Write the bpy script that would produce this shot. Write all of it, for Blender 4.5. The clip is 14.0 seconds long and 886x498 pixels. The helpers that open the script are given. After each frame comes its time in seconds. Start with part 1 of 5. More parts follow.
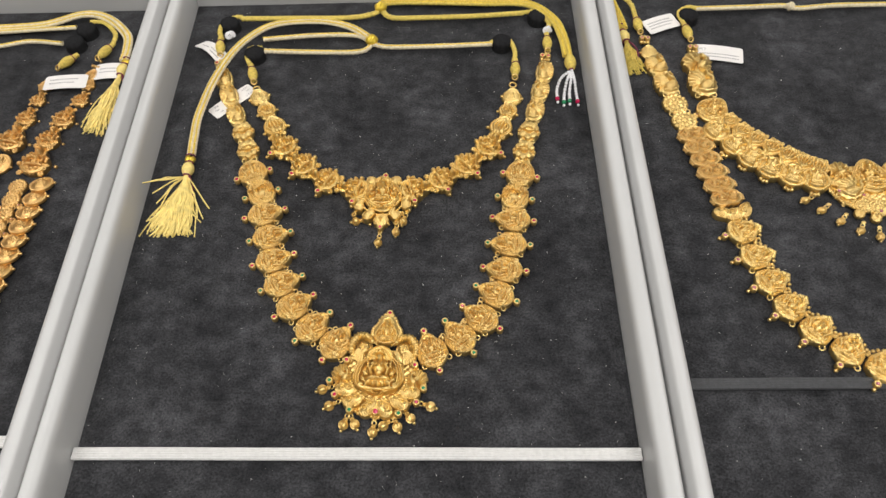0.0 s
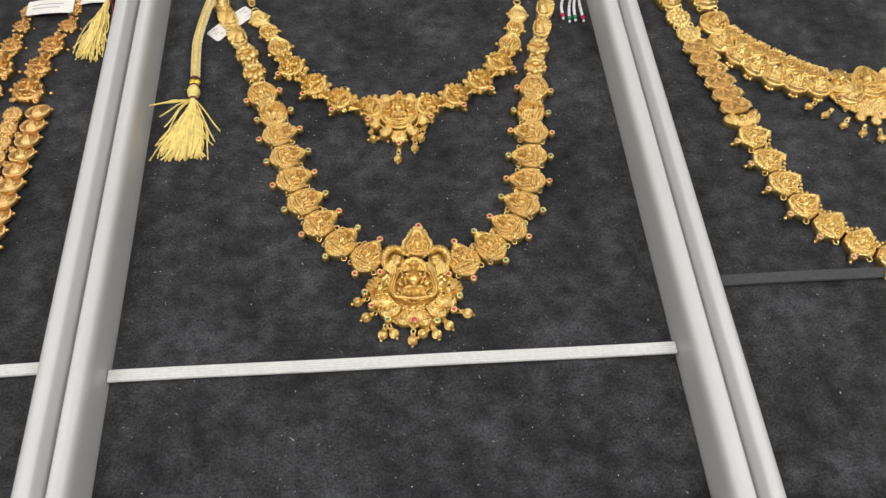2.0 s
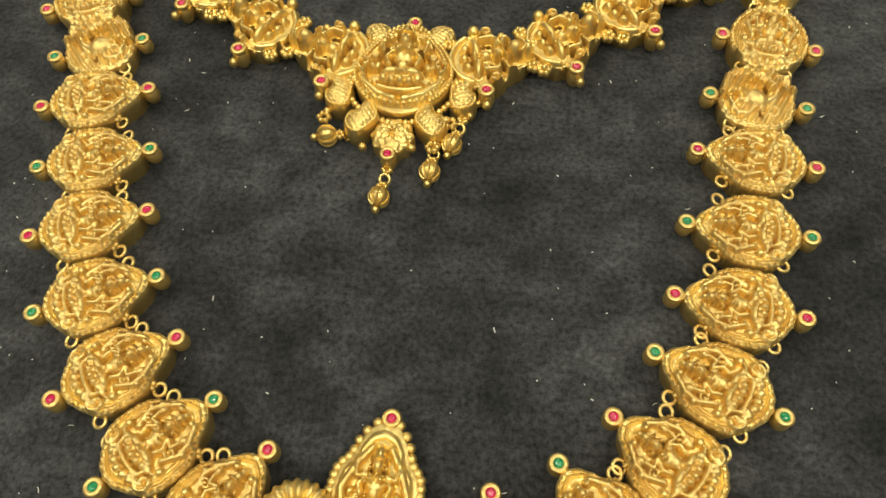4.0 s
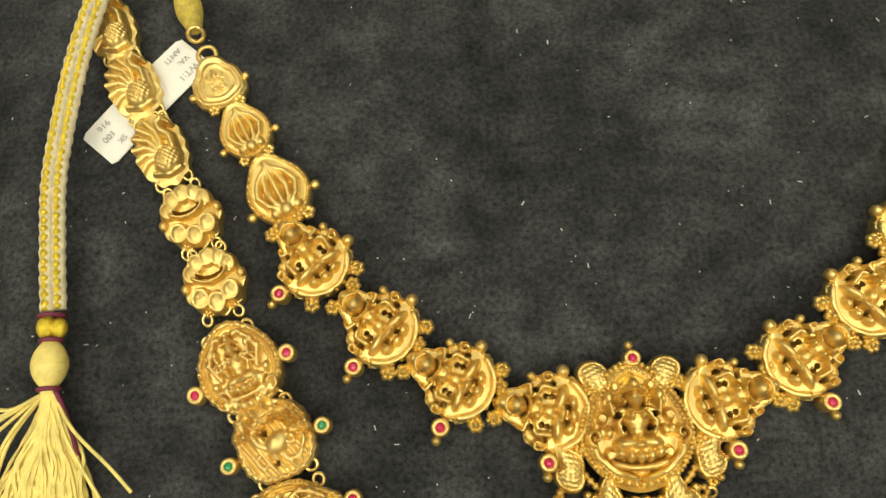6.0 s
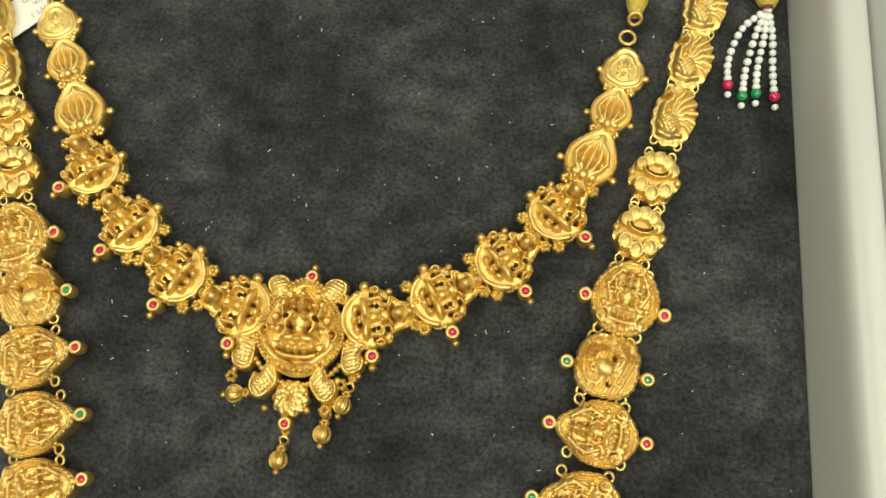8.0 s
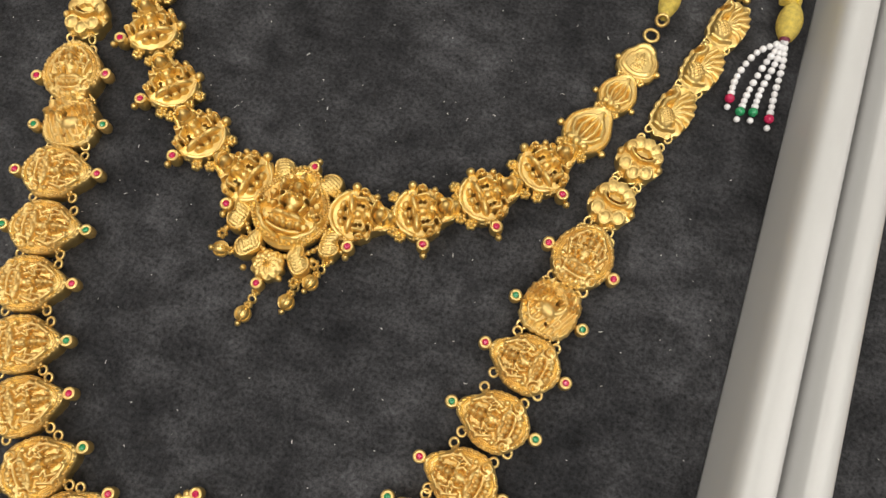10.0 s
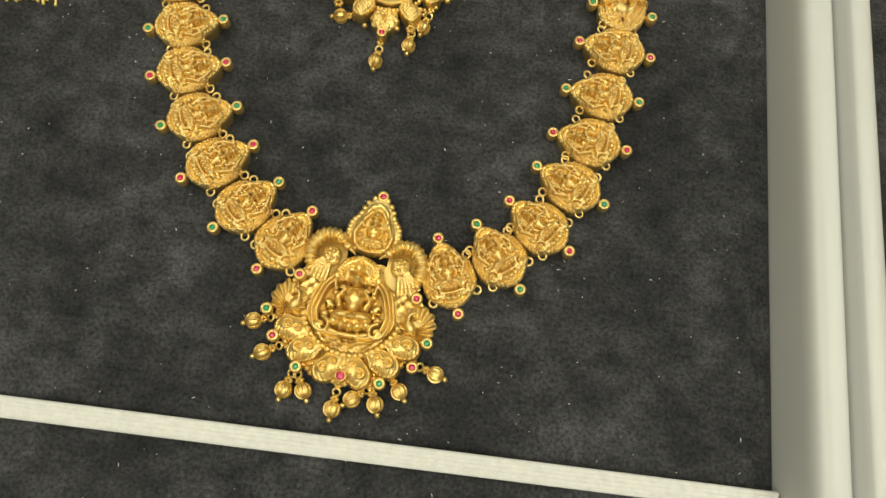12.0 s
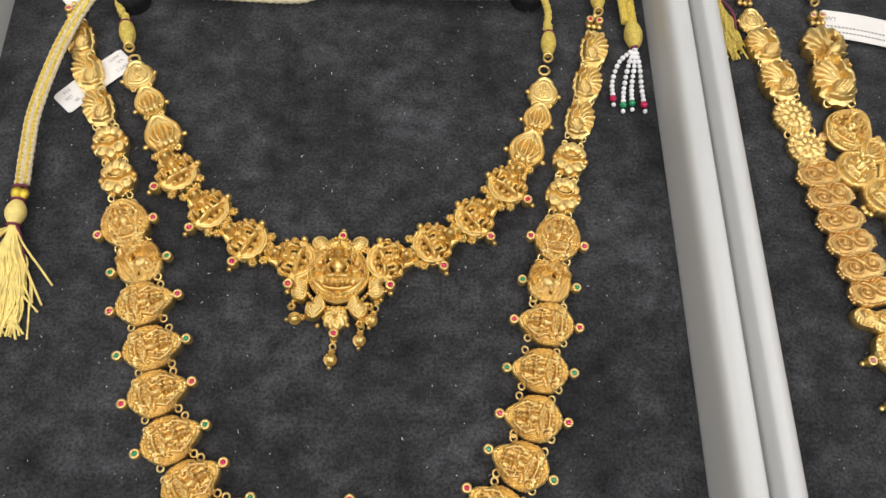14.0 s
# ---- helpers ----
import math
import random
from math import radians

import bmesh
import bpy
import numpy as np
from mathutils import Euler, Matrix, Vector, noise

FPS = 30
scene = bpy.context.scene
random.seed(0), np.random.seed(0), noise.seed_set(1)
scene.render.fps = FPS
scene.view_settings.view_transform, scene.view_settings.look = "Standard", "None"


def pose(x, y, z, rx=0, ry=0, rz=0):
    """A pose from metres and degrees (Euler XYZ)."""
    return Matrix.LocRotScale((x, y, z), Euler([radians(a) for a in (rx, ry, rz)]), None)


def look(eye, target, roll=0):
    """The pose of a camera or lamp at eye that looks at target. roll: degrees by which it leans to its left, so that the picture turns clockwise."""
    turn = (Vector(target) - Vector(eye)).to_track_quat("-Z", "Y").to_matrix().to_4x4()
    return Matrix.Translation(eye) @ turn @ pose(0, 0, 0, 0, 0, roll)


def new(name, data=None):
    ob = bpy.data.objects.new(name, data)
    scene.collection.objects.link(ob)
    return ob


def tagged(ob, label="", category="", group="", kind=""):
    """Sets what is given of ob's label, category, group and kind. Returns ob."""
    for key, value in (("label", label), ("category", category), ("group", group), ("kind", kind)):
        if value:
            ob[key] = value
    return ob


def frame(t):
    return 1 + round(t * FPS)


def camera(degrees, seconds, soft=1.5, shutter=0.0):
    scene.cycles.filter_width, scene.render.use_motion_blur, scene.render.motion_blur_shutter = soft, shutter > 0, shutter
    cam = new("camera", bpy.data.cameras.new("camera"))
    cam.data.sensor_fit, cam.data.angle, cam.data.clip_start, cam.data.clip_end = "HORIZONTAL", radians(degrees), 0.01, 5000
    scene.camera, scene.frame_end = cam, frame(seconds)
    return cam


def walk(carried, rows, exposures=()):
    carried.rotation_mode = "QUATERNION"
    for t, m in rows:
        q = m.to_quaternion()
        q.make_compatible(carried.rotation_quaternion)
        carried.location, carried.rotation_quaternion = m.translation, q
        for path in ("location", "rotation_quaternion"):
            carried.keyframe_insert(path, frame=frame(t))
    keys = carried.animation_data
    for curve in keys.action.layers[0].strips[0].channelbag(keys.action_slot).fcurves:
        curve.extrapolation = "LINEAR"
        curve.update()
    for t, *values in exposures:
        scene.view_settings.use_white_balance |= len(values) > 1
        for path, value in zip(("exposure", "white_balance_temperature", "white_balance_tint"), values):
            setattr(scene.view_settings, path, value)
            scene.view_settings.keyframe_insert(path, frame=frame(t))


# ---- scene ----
cam = camera(61.61, 14.0)
PATH = [
    (0, (0.0499, -0.1098, 0.3339), (0.0022, 0.9966, -1.3315), -2.41),
    (0.5, (0.0374, -0.1017, 0.3087), (0.0715, 0.9009, -1.4215), -1.51),
    (1, (0.0243, -0.1100, 0.3081), (0.1384, 0.8589, -1.4378), 1.92),
    (1.5, (0.0196, -0.1223, 0.3127), (0.1478, 0.8508, -1.4299), 3.29),
    (2, (0.0076, -0.1306, 0.3210), (0.1057, 0.8852, -1.3990), 2.21),
    (2.2, (0.0026, -0.1318, 0.3125), (0.0877, 0.8952, -1.4016), 1.84),
    (4.3, (0.0315, 0.0749, 0.1188), (-0.1322, 0.9595, -1.6675), -4.34),
    (4.5, (0.0289, 0.0942, 0.1384), (-0.1106, 0.8090, -1.7243), -4.81),
    (5, (0.0013, 0.1072, 0.1426), (-0.0323, 0.6865, -1.7714), -3.52),
    (5.5, (-0.0141, 0.1465, 0.1481), (-0.0711, 0.6217, -1.7938), -11.79),
    (6, (-0.0233, 0.1441, 0.1506), (-0.0810, 0.6619, -1.7804), -10.19),
    (6.5, (-0.0081, 0.1341, 0.1559), (-0.0655, 0.6238, -1.7824), -10.90),
    (7, (0.0102, 0.1245, 0.1653), (-0.0475, 0.6035, -1.7757), -11.98),
    (7.5, (0.0281, 0.1148, 0.1747), (-0.0358, 0.6339, -1.7557), -10.16),
    (7.7, (0.0368, 0.1177, 0.1794), (-0.0382, 0.6511, -1.7467), -7.82),
    (9.8, (0.0732, 0.1025, 0.1882), (-0.1571, 0.7280, -1.6974), 0.04),
    (10, (0.0672, 0.0935, 0.1938), (-0.1224, 0.6553, -1.7163), 1.74),
    (10.5, (0.0700, 0.0588, 0.1866), (-0.0799, 0.6722, -1.7111), 5.83),
    (11, (0.0644, 0.0362, 0.1781), (0.0978, 0.6314, -1.7310), 20.79),
    (11.5, (0.0493, 0.0150, 0.1847), (0.1060, 0.6336, -1.7164), 20.73),
    (12, (0.0309, -0.0011, 0.2085), (0.0516, 0.5473, -1.7148), 9.34),
    (12.5, (0.0175, -0.0054, 0.2374), (0.0464, 0.6226, -1.6612), -1.00),
    (13, (0.0087, -0.0050, 0.2555), (0.0846, 0.7149, -1.6088), 2.03),
    (13.5, (0.0147, 0.0167, 0.2606), (0.0995, 0.7711, -1.5897), 4.00),
    (14, (0.0320, 0.0556, 0.2487), (0.1140, 0.8081, -1.6025), 6.97),
]
EXPOSURES = [
    (0.0, 0.0, 6400, 10), (2.2, 0.0, 6350, 10), (4.3, 0.06, 7700, -6), (6.5, 0.03, 7650, -5), (7.7, 0.10, 7500, -9), (9.8, 0.0, 6900, 8),
    (10.5, 0.05, 6550, 10), (11.5, 0.05, 6500, 10), (12.0, -0.02, 7500, -4), (12.5, -0.02, 7350, -4), (13.0, 0.0, 6450, 9), (14.0, 0.03, 6350, 10),
]
walk(cam, [(t, look(eye, target, roll)) for t, eye, target, roll in PATH], exposures=EXPOSURES)

# ---- light ----
world = bpy.data.worlds.new("world")
scene.world = world
world.use_nodes = True
world.node_tree.nodes["Background"].inputs[0].default_value = (1.0, 0.97, 0.93, 1)
world.node_tree.nodes["Background"].inputs[1].default_value = 0.2


def ceiling_panel(x, y, z, w, h, power, colour):
    data = bpy.data.lights.new("ceiling_panel_light", "AREA")
    data.shape, data.size, data.size_y = "RECTANGLE", w, h
    data.energy, data.color = power, colour
    lamp = new("ceiling_panel_light", data)
    lamp.matrix_world = pose(x, y, z)
    return lamp


for px, py in ((-1.25, 0.6), (1.25, 0.6), (-1.2, -0.9), (0.1, -1.1), (1.2, -0.9), (0.0, 2.2)):
    ceiling_panel(px, py, 1.78, 0.9, 0.9, 14.0, (1.0, 0.98, 0.95))
for px, py in ((-0.7, 0.15), (0.75, 0.1), (-0.35, -0.5), (0.45, -0.45)):
    ceiling_panel(px, py, 1.77, 0.09, 0.09, 2.6, (1.0, 0.96, 0.90))


# ---- materials ----
def material(name, colour, roughness=0.5, metal=0.0):
    m = bpy.data.materials.new(name)
    m.use_nodes = True
    b = m.node_tree.nodes["Principled BSDF"]
    b.inputs["Base Color"].default_value = (*colour, 1)
    b.inputs["Roughness"].default_value = roughness
    b.inputs["Metallic"].default_value = metal
    return m, m.node_tree.nodes, m.node_tree.links, b


def noise_node(nodes, links, scale, detail=4.0, rough=0.6, stretch=(1, 1, 1)):
    co = nodes.new("ShaderNodeTexCoord")
    mp = nodes.new("ShaderNodeMapping")
    mp.inputs["Scale"].default_value = stretch
    n = nodes.new("ShaderNodeTexNoise")
    n.inputs["Scale"].default_value = scale
    n.inputs["Detail"].default_value = detail
    n.inputs["Roughness"].default_value = rough
    links.new(co.outputs["Object"], mp.inputs["Vector"])
    links.new(mp.outputs["Vector"], n.inputs["Vector"])
    return n


def ramp_node(nodes, links, src, stops):
    r = nodes.new("ShaderNodeValToRGB")
    e = r.color_ramp.elements
    while len(e) < len(stops):
        e.new(0.5)
    for el, (p, c) in zip(e, stops):
        el.position, el.color = p, (*c, 1)
    links.new(src, r.inputs["Fac"])
    return r


def bump_node(nodes, links, b, src, strength, dist, chain=None):
    n = nodes.new("ShaderNodeBump")
    n.inputs["Strength"].default_value = strength
    n.inputs["Distance"].default_value = dist
    links.new(src, n.inputs["Height"])
    if chain:
        links.new(chain.outputs[0], n.inputs["Normal"])
    links.new(n.outputs[0], b.inputs["Normal"])
    return n


def gold_material(name, light, dark, rough, relief):
    """Antique gold: matt yellow with redder patina in patches, finely worked relief."""
    m, nodes, links, b = material(name, light, rough, 0.92)
    patch = noise_node(nodes, links, 160, 5)
    c = ramp_node(nodes, links, patch.outputs["Fac"], ((0.3, dark), (0.6, light)))
    links.new(c.outputs[0], b.inputs["Base Color"])
    r = ramp_node(nodes, links, patch.outputs["Fac"], ((0.3, (rough + 0.12,) * 3), (0.65, (rough - 0.06,) * 3)))
    links.new(r.outputs[0], b.inputs["Roughness"])
    work = noise_node(nodes, links, 1500, 3)
    grain = noise_node(nodes, links, 4500, 2)
    seeds = nodes.new("ShaderNodeTexVoronoi")
    seeds.inputs["Scale"].default_value = 1250
    seeds.feature = "SMOOTH_F1"
    links.new(work.inputs["Vector"].links[0].from_socket, seeds.inputs["Vector"])
    grain_of = bump_node(nodes, links, b, seeds.outputs["Distance"], relief * 0.6, -0.0004)
    first = bump_node(nodes, links, b, work.outputs["Fac"], relief, 0.0006, grain_of)
    bump_node(nodes, links, b, grain.outputs["Fac"], 0.14, 0.0002, first)
    return m


GOLD = gold_material("antique_gold", (0.85, 0.63, 0.245), (0.65, 0.43, 0.145), 0.38, 0.14)
GOLD_MATT = gold_material("matt_gold", (0.81, 0.595, 0.24), (0.64, 0.425, 0.155), 0.42, 0.14)
GOLD_PALE = gold_material("pale_gold", (0.82, 0.61, 0.245), (0.62, 0.405, 0.135), 0.37, 0.15)
GOLD_RED = gold_material("red_gold", (0.76, 0.495, 0.195), (0.55, 0.32, 0.115), 0.34, 0.16)


def velvet_material():
    m, nodes, links, b = material("black_velvet", (0.012, 0.012, 0.013), 0.95)
    cloud = noise_node(nodes, links, 26, 5, 0.62, (1.0, 0.75, 1))
    streak = noise_node(nodes, links, 110, 4, 0.65, (0.8, 1.0, 1))
    mix = nodes.new("ShaderNodeMath")
    mix.operation = "MULTIPLY"
    links.new(cloud.outputs["Fac"], mix.inputs[0])
    links.new(streak.outputs["Fac"], mix.inputs[1])
    c = ramp_node(nodes, links, mix.outputs[0], ((0.10, (0.009, 0.009, 0.0100)), (0.25, (0.030, 0.030, 0.0322)), (0.40, (0.060, 0.060, 0.0645))))
    pile = noise_node(nodes, links, 900, 4, 0.7)
    grain = ramp_node(nodes, links, pile.outputs["Fac"], ((0.3, (0.35, 0.35, 0.35)), (0.7, (1.75, 1.75, 1.75))))
    mul = nodes.new("ShaderNodeMix")
    mul.data_type, mul.blend_type = "RGBA", "MULTIPLY"
    mul.inputs["Factor"].default_value = 1.0
    links.new(c.outputs[0], mul.inputs["A"])
    links.new(grain.outputs[0], mul.inputs["B"])
    links.new(mul.outputs["Result"], b.inputs["Base Color"])
    b.inputs["Sheen Weight"].default_value = 0.08
    b.inputs["Sheen Roughness"].default_value = 0.45
    b.inputs["Specular IOR Level"].default_value = 0.15
    bump_node(nodes, links, b, pile.outputs["Fac"], 0.7, 0.0006)
    return m


VELVET = velvet_material()


def plain_material(name, colour, rough, scale, var=0.12, bump=0.1, depth=0.0003, metal=0.0, spec=0.5):
    m, nodes, links, b = material(name, colour, rough, metal)
    n = noise_node(nodes, links, scale, 5)
    lo, hi = [tuple(min(1.0, v * k) for v in colour) for k in (1 - var, 1 + var)]
    c = ramp_node(nodes, links, n.outputs["Fac"], ((0.3, lo), (0.7, hi)))
    links.new(c.outputs[0], b.inputs["Base Color"])
    b.inputs["Specular IOR Level"].default_value = spec
    fine = noise_node(nodes, links, scale * 9, 3)
    bump_node(nodes, links, b, fine.outputs["Fac"], bump, depth)
    return m


WHITE = plain_material("white_lacquer", (0.515, 0.512, 0.505), 0.38, 14, 0.035, 0.06, 0.0004)
ELASTIC = plain_material("white_elastic", (0.66, 0.65, 0.63), 0.85, 500, 0.08, 0.6, 0.0005)
ELASTIC_BLACK = plain_material("black_elastic", (0.06, 0.061, 0.064), 0.8, 500, 0.2, 0.6, 0.0005)
PAPER = plain_material("tag_paper", (0.76, 0.73, 0.70), 0.6, 90, 0.05, 0.05)
INK = plain_material("tag_ink", (0.30, 0.28, 0.28), 0.7, 500, 0.2)
CREAM = plain_material("cream_cord", (0.80, 0.69, 0.47), 0.75, 600, 0.22, 0.8, 0.0006)
YELLOW = plain_material("yellow_cord", (0.84, 0.62, 0.13), 0.6, 700, 0.25, 0.9, 0.0007)
SILK = plain_material("yellow_silk", (0.80, 0.63, 0.20), 0.55, 300, 0.2, 0.5, 0.0003)
ZARI = plain_material("gold_thread", (0.86, 0.60, 0.07), 0.35, 800, 0.25, 0.5, 0.0004, 0.7)
MAROON = plain_material("maroon_thread", (0.16, 0.02, 0.05), 0.6, 600, 0.2)
PEARL = plain_material("white_bead", (0.78, 0.77, 0.78), 0.2, 300, 0.05, 0.05)
PEG = plain_material("black_foam", (0.017, 0.017, 0.018), 0.95, 500, 0.3, 0.6, 0.0005, 0.0, 0.1)
LINT = plain_material("lint_fibre", (0.62, 0.60, 0.58), 0.8, 500, 0.2)
CEILING = plain_material("ceiling_paint", (0.62, 0.61, 0.59), 0.8, 3, 0.04)
PLASTER = plain_material("wall_paint", (0.42, 0.40, 0.37), 0.8, 3, 0.04)
FLOORING = plain_material("floor_tile", (0.30, 0.27, 0.24), 0.4, 4, 0.08)
TABLE = plain_material("table_laminate", (0.55, 0.52, 0.48), 0.45, 20, 0.06)


def stone_material(name, colour):
    m, nodes, links, b = material(name, colour, 0.12)
    b.inputs["Coat Weight"].default_value = 0.6
    b.inputs["Coat Roughness"].default_value = 0.05
    n = noise_node(nodes, links, 900, 2)
    c = ramp_node(nodes, links, n.outputs["Fac"], ((0.3, tuple(v * 0.55 for v in colour)), (0.7, tuple(min(1, v * 1.25) for v in colour))))
    links.new(c.outputs[0], b.inputs["Base Color"])
    return m


RUBY = stone_material("red_stone", (0.56, 0.016, 0.085))
EMERALD = stone_material("green_stone", (0.02, 0.26, 0.10))
PINK = stone_material("pink_stone", (0.48, 0.16, 0.20))


# ---- mesh tools (all in millimetres) ----
EXTRA = {}


class Soup:
    def __init__(self):
        self.v, self.f, self.n, self.more = [], [], 0, None

    def extra(self):
        """Small grains and rings that are kept as a piece of their own."""
        self.more = self.more or Soup()
        return self.more

    def add(self, verts, faces):
        self.v.append(np.asarray(verts, float))
        self.f.extend([tuple(i + self.n for i in f) for f in faces])
        self.n += len(verts)
        return self

    def grid(self, pts, close_u=False):
        """pts: rows x columns x 3; columns wrap round when close_u."""
        r, c = pts.shape[:2]
        faces = []
        for i in range(r - 1):
            for j in range(c if close_u else c - 1):
                k = (j + 1) % c
                faces.append((i * c + j, i * c + k, (i + 1) * c + k, (i + 1) * c + j))
        return self.add(pts.reshape(-1, 3), faces)

    def ball(self, x, y, z, rx, ry=None, rz=None, rot=0.0, nu=10, nv=7, ribs=0, rib=0.0):
        ry, rz = ry or rx, rz or rx
        u = np.linspace(0, 2 * np.pi, nu, endpoint=False)
        v = np.linspace(-np.pi / 2, np.pi / 2, nv)
        a = 1 + rib * np.cos(ribs * u)
        X = np.cos(v)[:, None] * (np.cos(u) * a)[None] * rx
        Y = np.cos(v)[:, None] * (np.sin(u) * a)[None] * ry
        Z = np.sin(v)[:, None] * np.ones(nu)[None] * rz
        c, s = math.cos(rot), math.sin(rot)
        return self.grid(np.stack([x + X * c - Y * s, y + X * s + Y * c, z + Z], -1), True)

    def tube(self, path, radius, sides=8, flat=1.0, twist=0.0, wave=0.0, spin=0.0):
        p = np.asarray(path, float)
        n = len(p)
        rad = np.broadcast_to(np.asarray(radius, float), (n,))
        d = np.gradient(p, axis=0)
        d /= np.linalg.norm(d, axis=1)[:, None] + 1e-9
        up = np.array([0, 0, 1.0])
        side = np.cross(d, up)
        ln = np.linalg.norm(side, axis=1)
        side[ln < 0.05] = (1, 0, 0)
        side /= np.linalg.norm(side, axis=1)[:, None]
        top = np.cross(side, d)
        s = np.r_[0, np.cumsum(np.linalg.norm(np.diff(p, axis=0), axis=1))]
        a = np.linspace(0, 2 * np.pi, sides, endpoint=False)
        k = 1 + wave * np.cos(twist * s[:, None] + 2 * a[None] + spin)
        R = rad[:, None] * k
        pts = p[:, None] + side[:, None] * (np.cos(a)[None] * R)[..., None] + top[:, None] * (np.sin(a)[None] * R * flat)[..., None]
        base = self.n
        self.grid(pts, True)
        self.f.append(tuple(base + i for i in range(sides))[::-1])
        self.f.append(tuple(base + (n - 1) * sides + i for i in range(sides)))
        return self

    def ring(self, x, y, z, r, t, rot=0.0, tilt=0.0, n=14, m=6):
        a = np.linspace(0, 2 * np.pi, n, endpoint=False)
        b = np.linspace(0, 2 * np.pi, m, endpoint=False)
        X = (r + t * np.cos(b)[None]) * np.cos(a)[:, None]
        Y = (r + t * np.cos(b)[None]) * np.sin(a)[:, None]
        Z = t * np.sin(b)[None] * np.ones(n)[:, None]
        Y, Z = Y * math.cos(tilt) - Z * math.sin(tilt), Y * math.sin(tilt) + Z * math.cos(tilt)
        c, s = math.cos(rot), math.sin(rot)
        pts = np.stack([x + X * c - Y * s, y + X * s + Y * c, z + Z], -1)
        pts = np.concatenate([pts, pts[:1]])
        return self.grid(pts, True)

    def relief(self, outline, height, nr=22, nt=60, foot=0.93, x=0.0, y=0.0, rot=0.0, base=0.0, dip=0.0):
        """A worked plate: outline(angle) gives its rim, height(x, y, u, angle) its face; a wall goes down to base."""
        th = np.linspace(0, 2 * np.pi, nt, endpoint=False)
        R = outline(th)
        u = np.linspace(0, 1, nr + 1)[1:] ** 0.72
        X, Y = u[:, None] * (R * np.cos(th))[None], u[:, None] * (R * np.sin(th))[None]
        Z = height(X, Y, u[:, None] * np.ones(nt)[None], np.ones(nr)[:, None] * th[None])
        wall = [(1.0, 0.55), (0.985, 0.25), (foot, 0.0)]
        for k, hgt in wall:
            X = np.vstack([X, k * (R * np.cos(th))[None]])
            Y = np.vstack([Y, k * (R * np.sin(th))[None]])
            Z = np.vstack([Z, (base + (Z[nr - 1] - base) * hgt)[None]])
        mid = height(np.zeros((1, 1)), np.zeros((1, 1)), np.zeros((1, 1)), np.zeros((1, 1)))[0, 0]
        c, s = math.cos(rot), math.sin(rot)
        pts = np.stack([x + X * c - Y * s, y + X * s + Y * c, Z], -1)
        start = self.n
        self.grid(pts, True)
        self.add([(x, y, mid)], [])
        top = self.n - 1
        for j in range(nt):
            self.f.append((top, start + j, start + (j + 1) % nt))
        return self

    def tall(self, k):
        self.v = [v * (1, 1, k) for v in self.v]
        if self.more:
            self.more.tall(k)
        return self

    def lift(self, d):
        """Raises the face and thickens the wall, leaving the foot on the ground."""
        self.v = [v + (v[:, 2:] > 0.01) * np.array([0, 0, d]) for v in self.v]
        if self.more:
            self.more.v = [v + (0, 0, d * 0.8) for v in self.more.v]
        return self

    def mesh(self, name):
        me = bpy.data.meshes.new(name)
        me.from_pydata((np.concatenate(self.v) * 0.001).tolist(), [], self.f)
        bm = bmesh.new()
        bm.from_mesh(me)
        bmesh.ops.recalc_face_normals(bm, faces=bm.faces[:])
        bm.to_mesh(me)
        bm.free()
        for p in me.polygons:
            p.use_smooth = True
        me.set_sharp_from_angle(angle=radians(62))
        if self.more:
            EXTRA[me.name] = self.more.mesh("granulation")
        return me


def bump(z, x, y, cx, cy, rx, ry, h, z0, rot=0.0):
    c, s = math.cos(rot), math.sin(rot)
    dx, dy = x - cx, y - cy
    d = ((dx * c + dy * s) / rx) ** 2 + ((-dx * s + dy * c) / ry) ** 2
    return np.where(d < 1, np.maximum(z, z0 + h * np.sqrt(np.maximum(0, 1 - d))), z)


def ridge(z, x, y, pts, w, h, z0):
    best = np.full(np.shape(z), 1e9)
    for (ax, ay), (bx, by) in zip(pts[:-1], pts[1:]):
        lx, ly = bx - ax, by - ay
        t = np.clip(((x - ax) * lx + (y - ay) * ly) / (lx * lx + ly * ly + 1e-9), 0, 1)
        best = np.minimum(best, np.hypot(x - ax - t * lx, y - ay - t * ly))
    return np.where(best < w, np.maximum(z, z0 + h * np.sqrt(np.maximum(0, 1 - (best / w) ** 2))), z)


def dent(z, x, y, cx, cy, r, floor):
    d = np.hypot(x - cx, y - cy)
    return np.where(d < r, np.minimum(z, floor), z)


def arc(cx, cy, r, a0, a1, n=12, ry=None):
    return [(cx + r * math.cos(radians(a0 + (a1 - a0) * i / n)), cy + (ry or r) * math.sin(radians(a0 + (a1 - a0) * i / n))) for i in range(n + 1)]


def spiral(cx, cy, r0, r1, a0, a1, n=16):
    return [(cx + (r0 + (r1 - r0) * i / n) * math.cos(radians(a0 + (a1 - a0) * i / n)), cy + (r0 + (r1 - r0) * i / n) * math.sin(radians(a0 + (a1 - a0) * i / n))) for i in range(n + 1)]


def smooth_line(points, n=10):
    """A Catmull-Rom line through the points."""
    p = [np.array(q, float) for q in points]
    p = [2 * p[0] - p[1], *p, 2 * p[-1] - p[-2]]
    out = []
    for a, b, c, d in zip(p[:-3], p[1:-2], p[2:-1], p[3:]):
        for i in range(n):
            t = i / n
            out.append(0.5 * (2 * b + (c - a) * t + (2 * a - 5 * b + 4 * c - d) * t * t + (3 * b - a - 3 * c + d) * t ** 3))
    out.append(p[-2])
    return np.array(out)


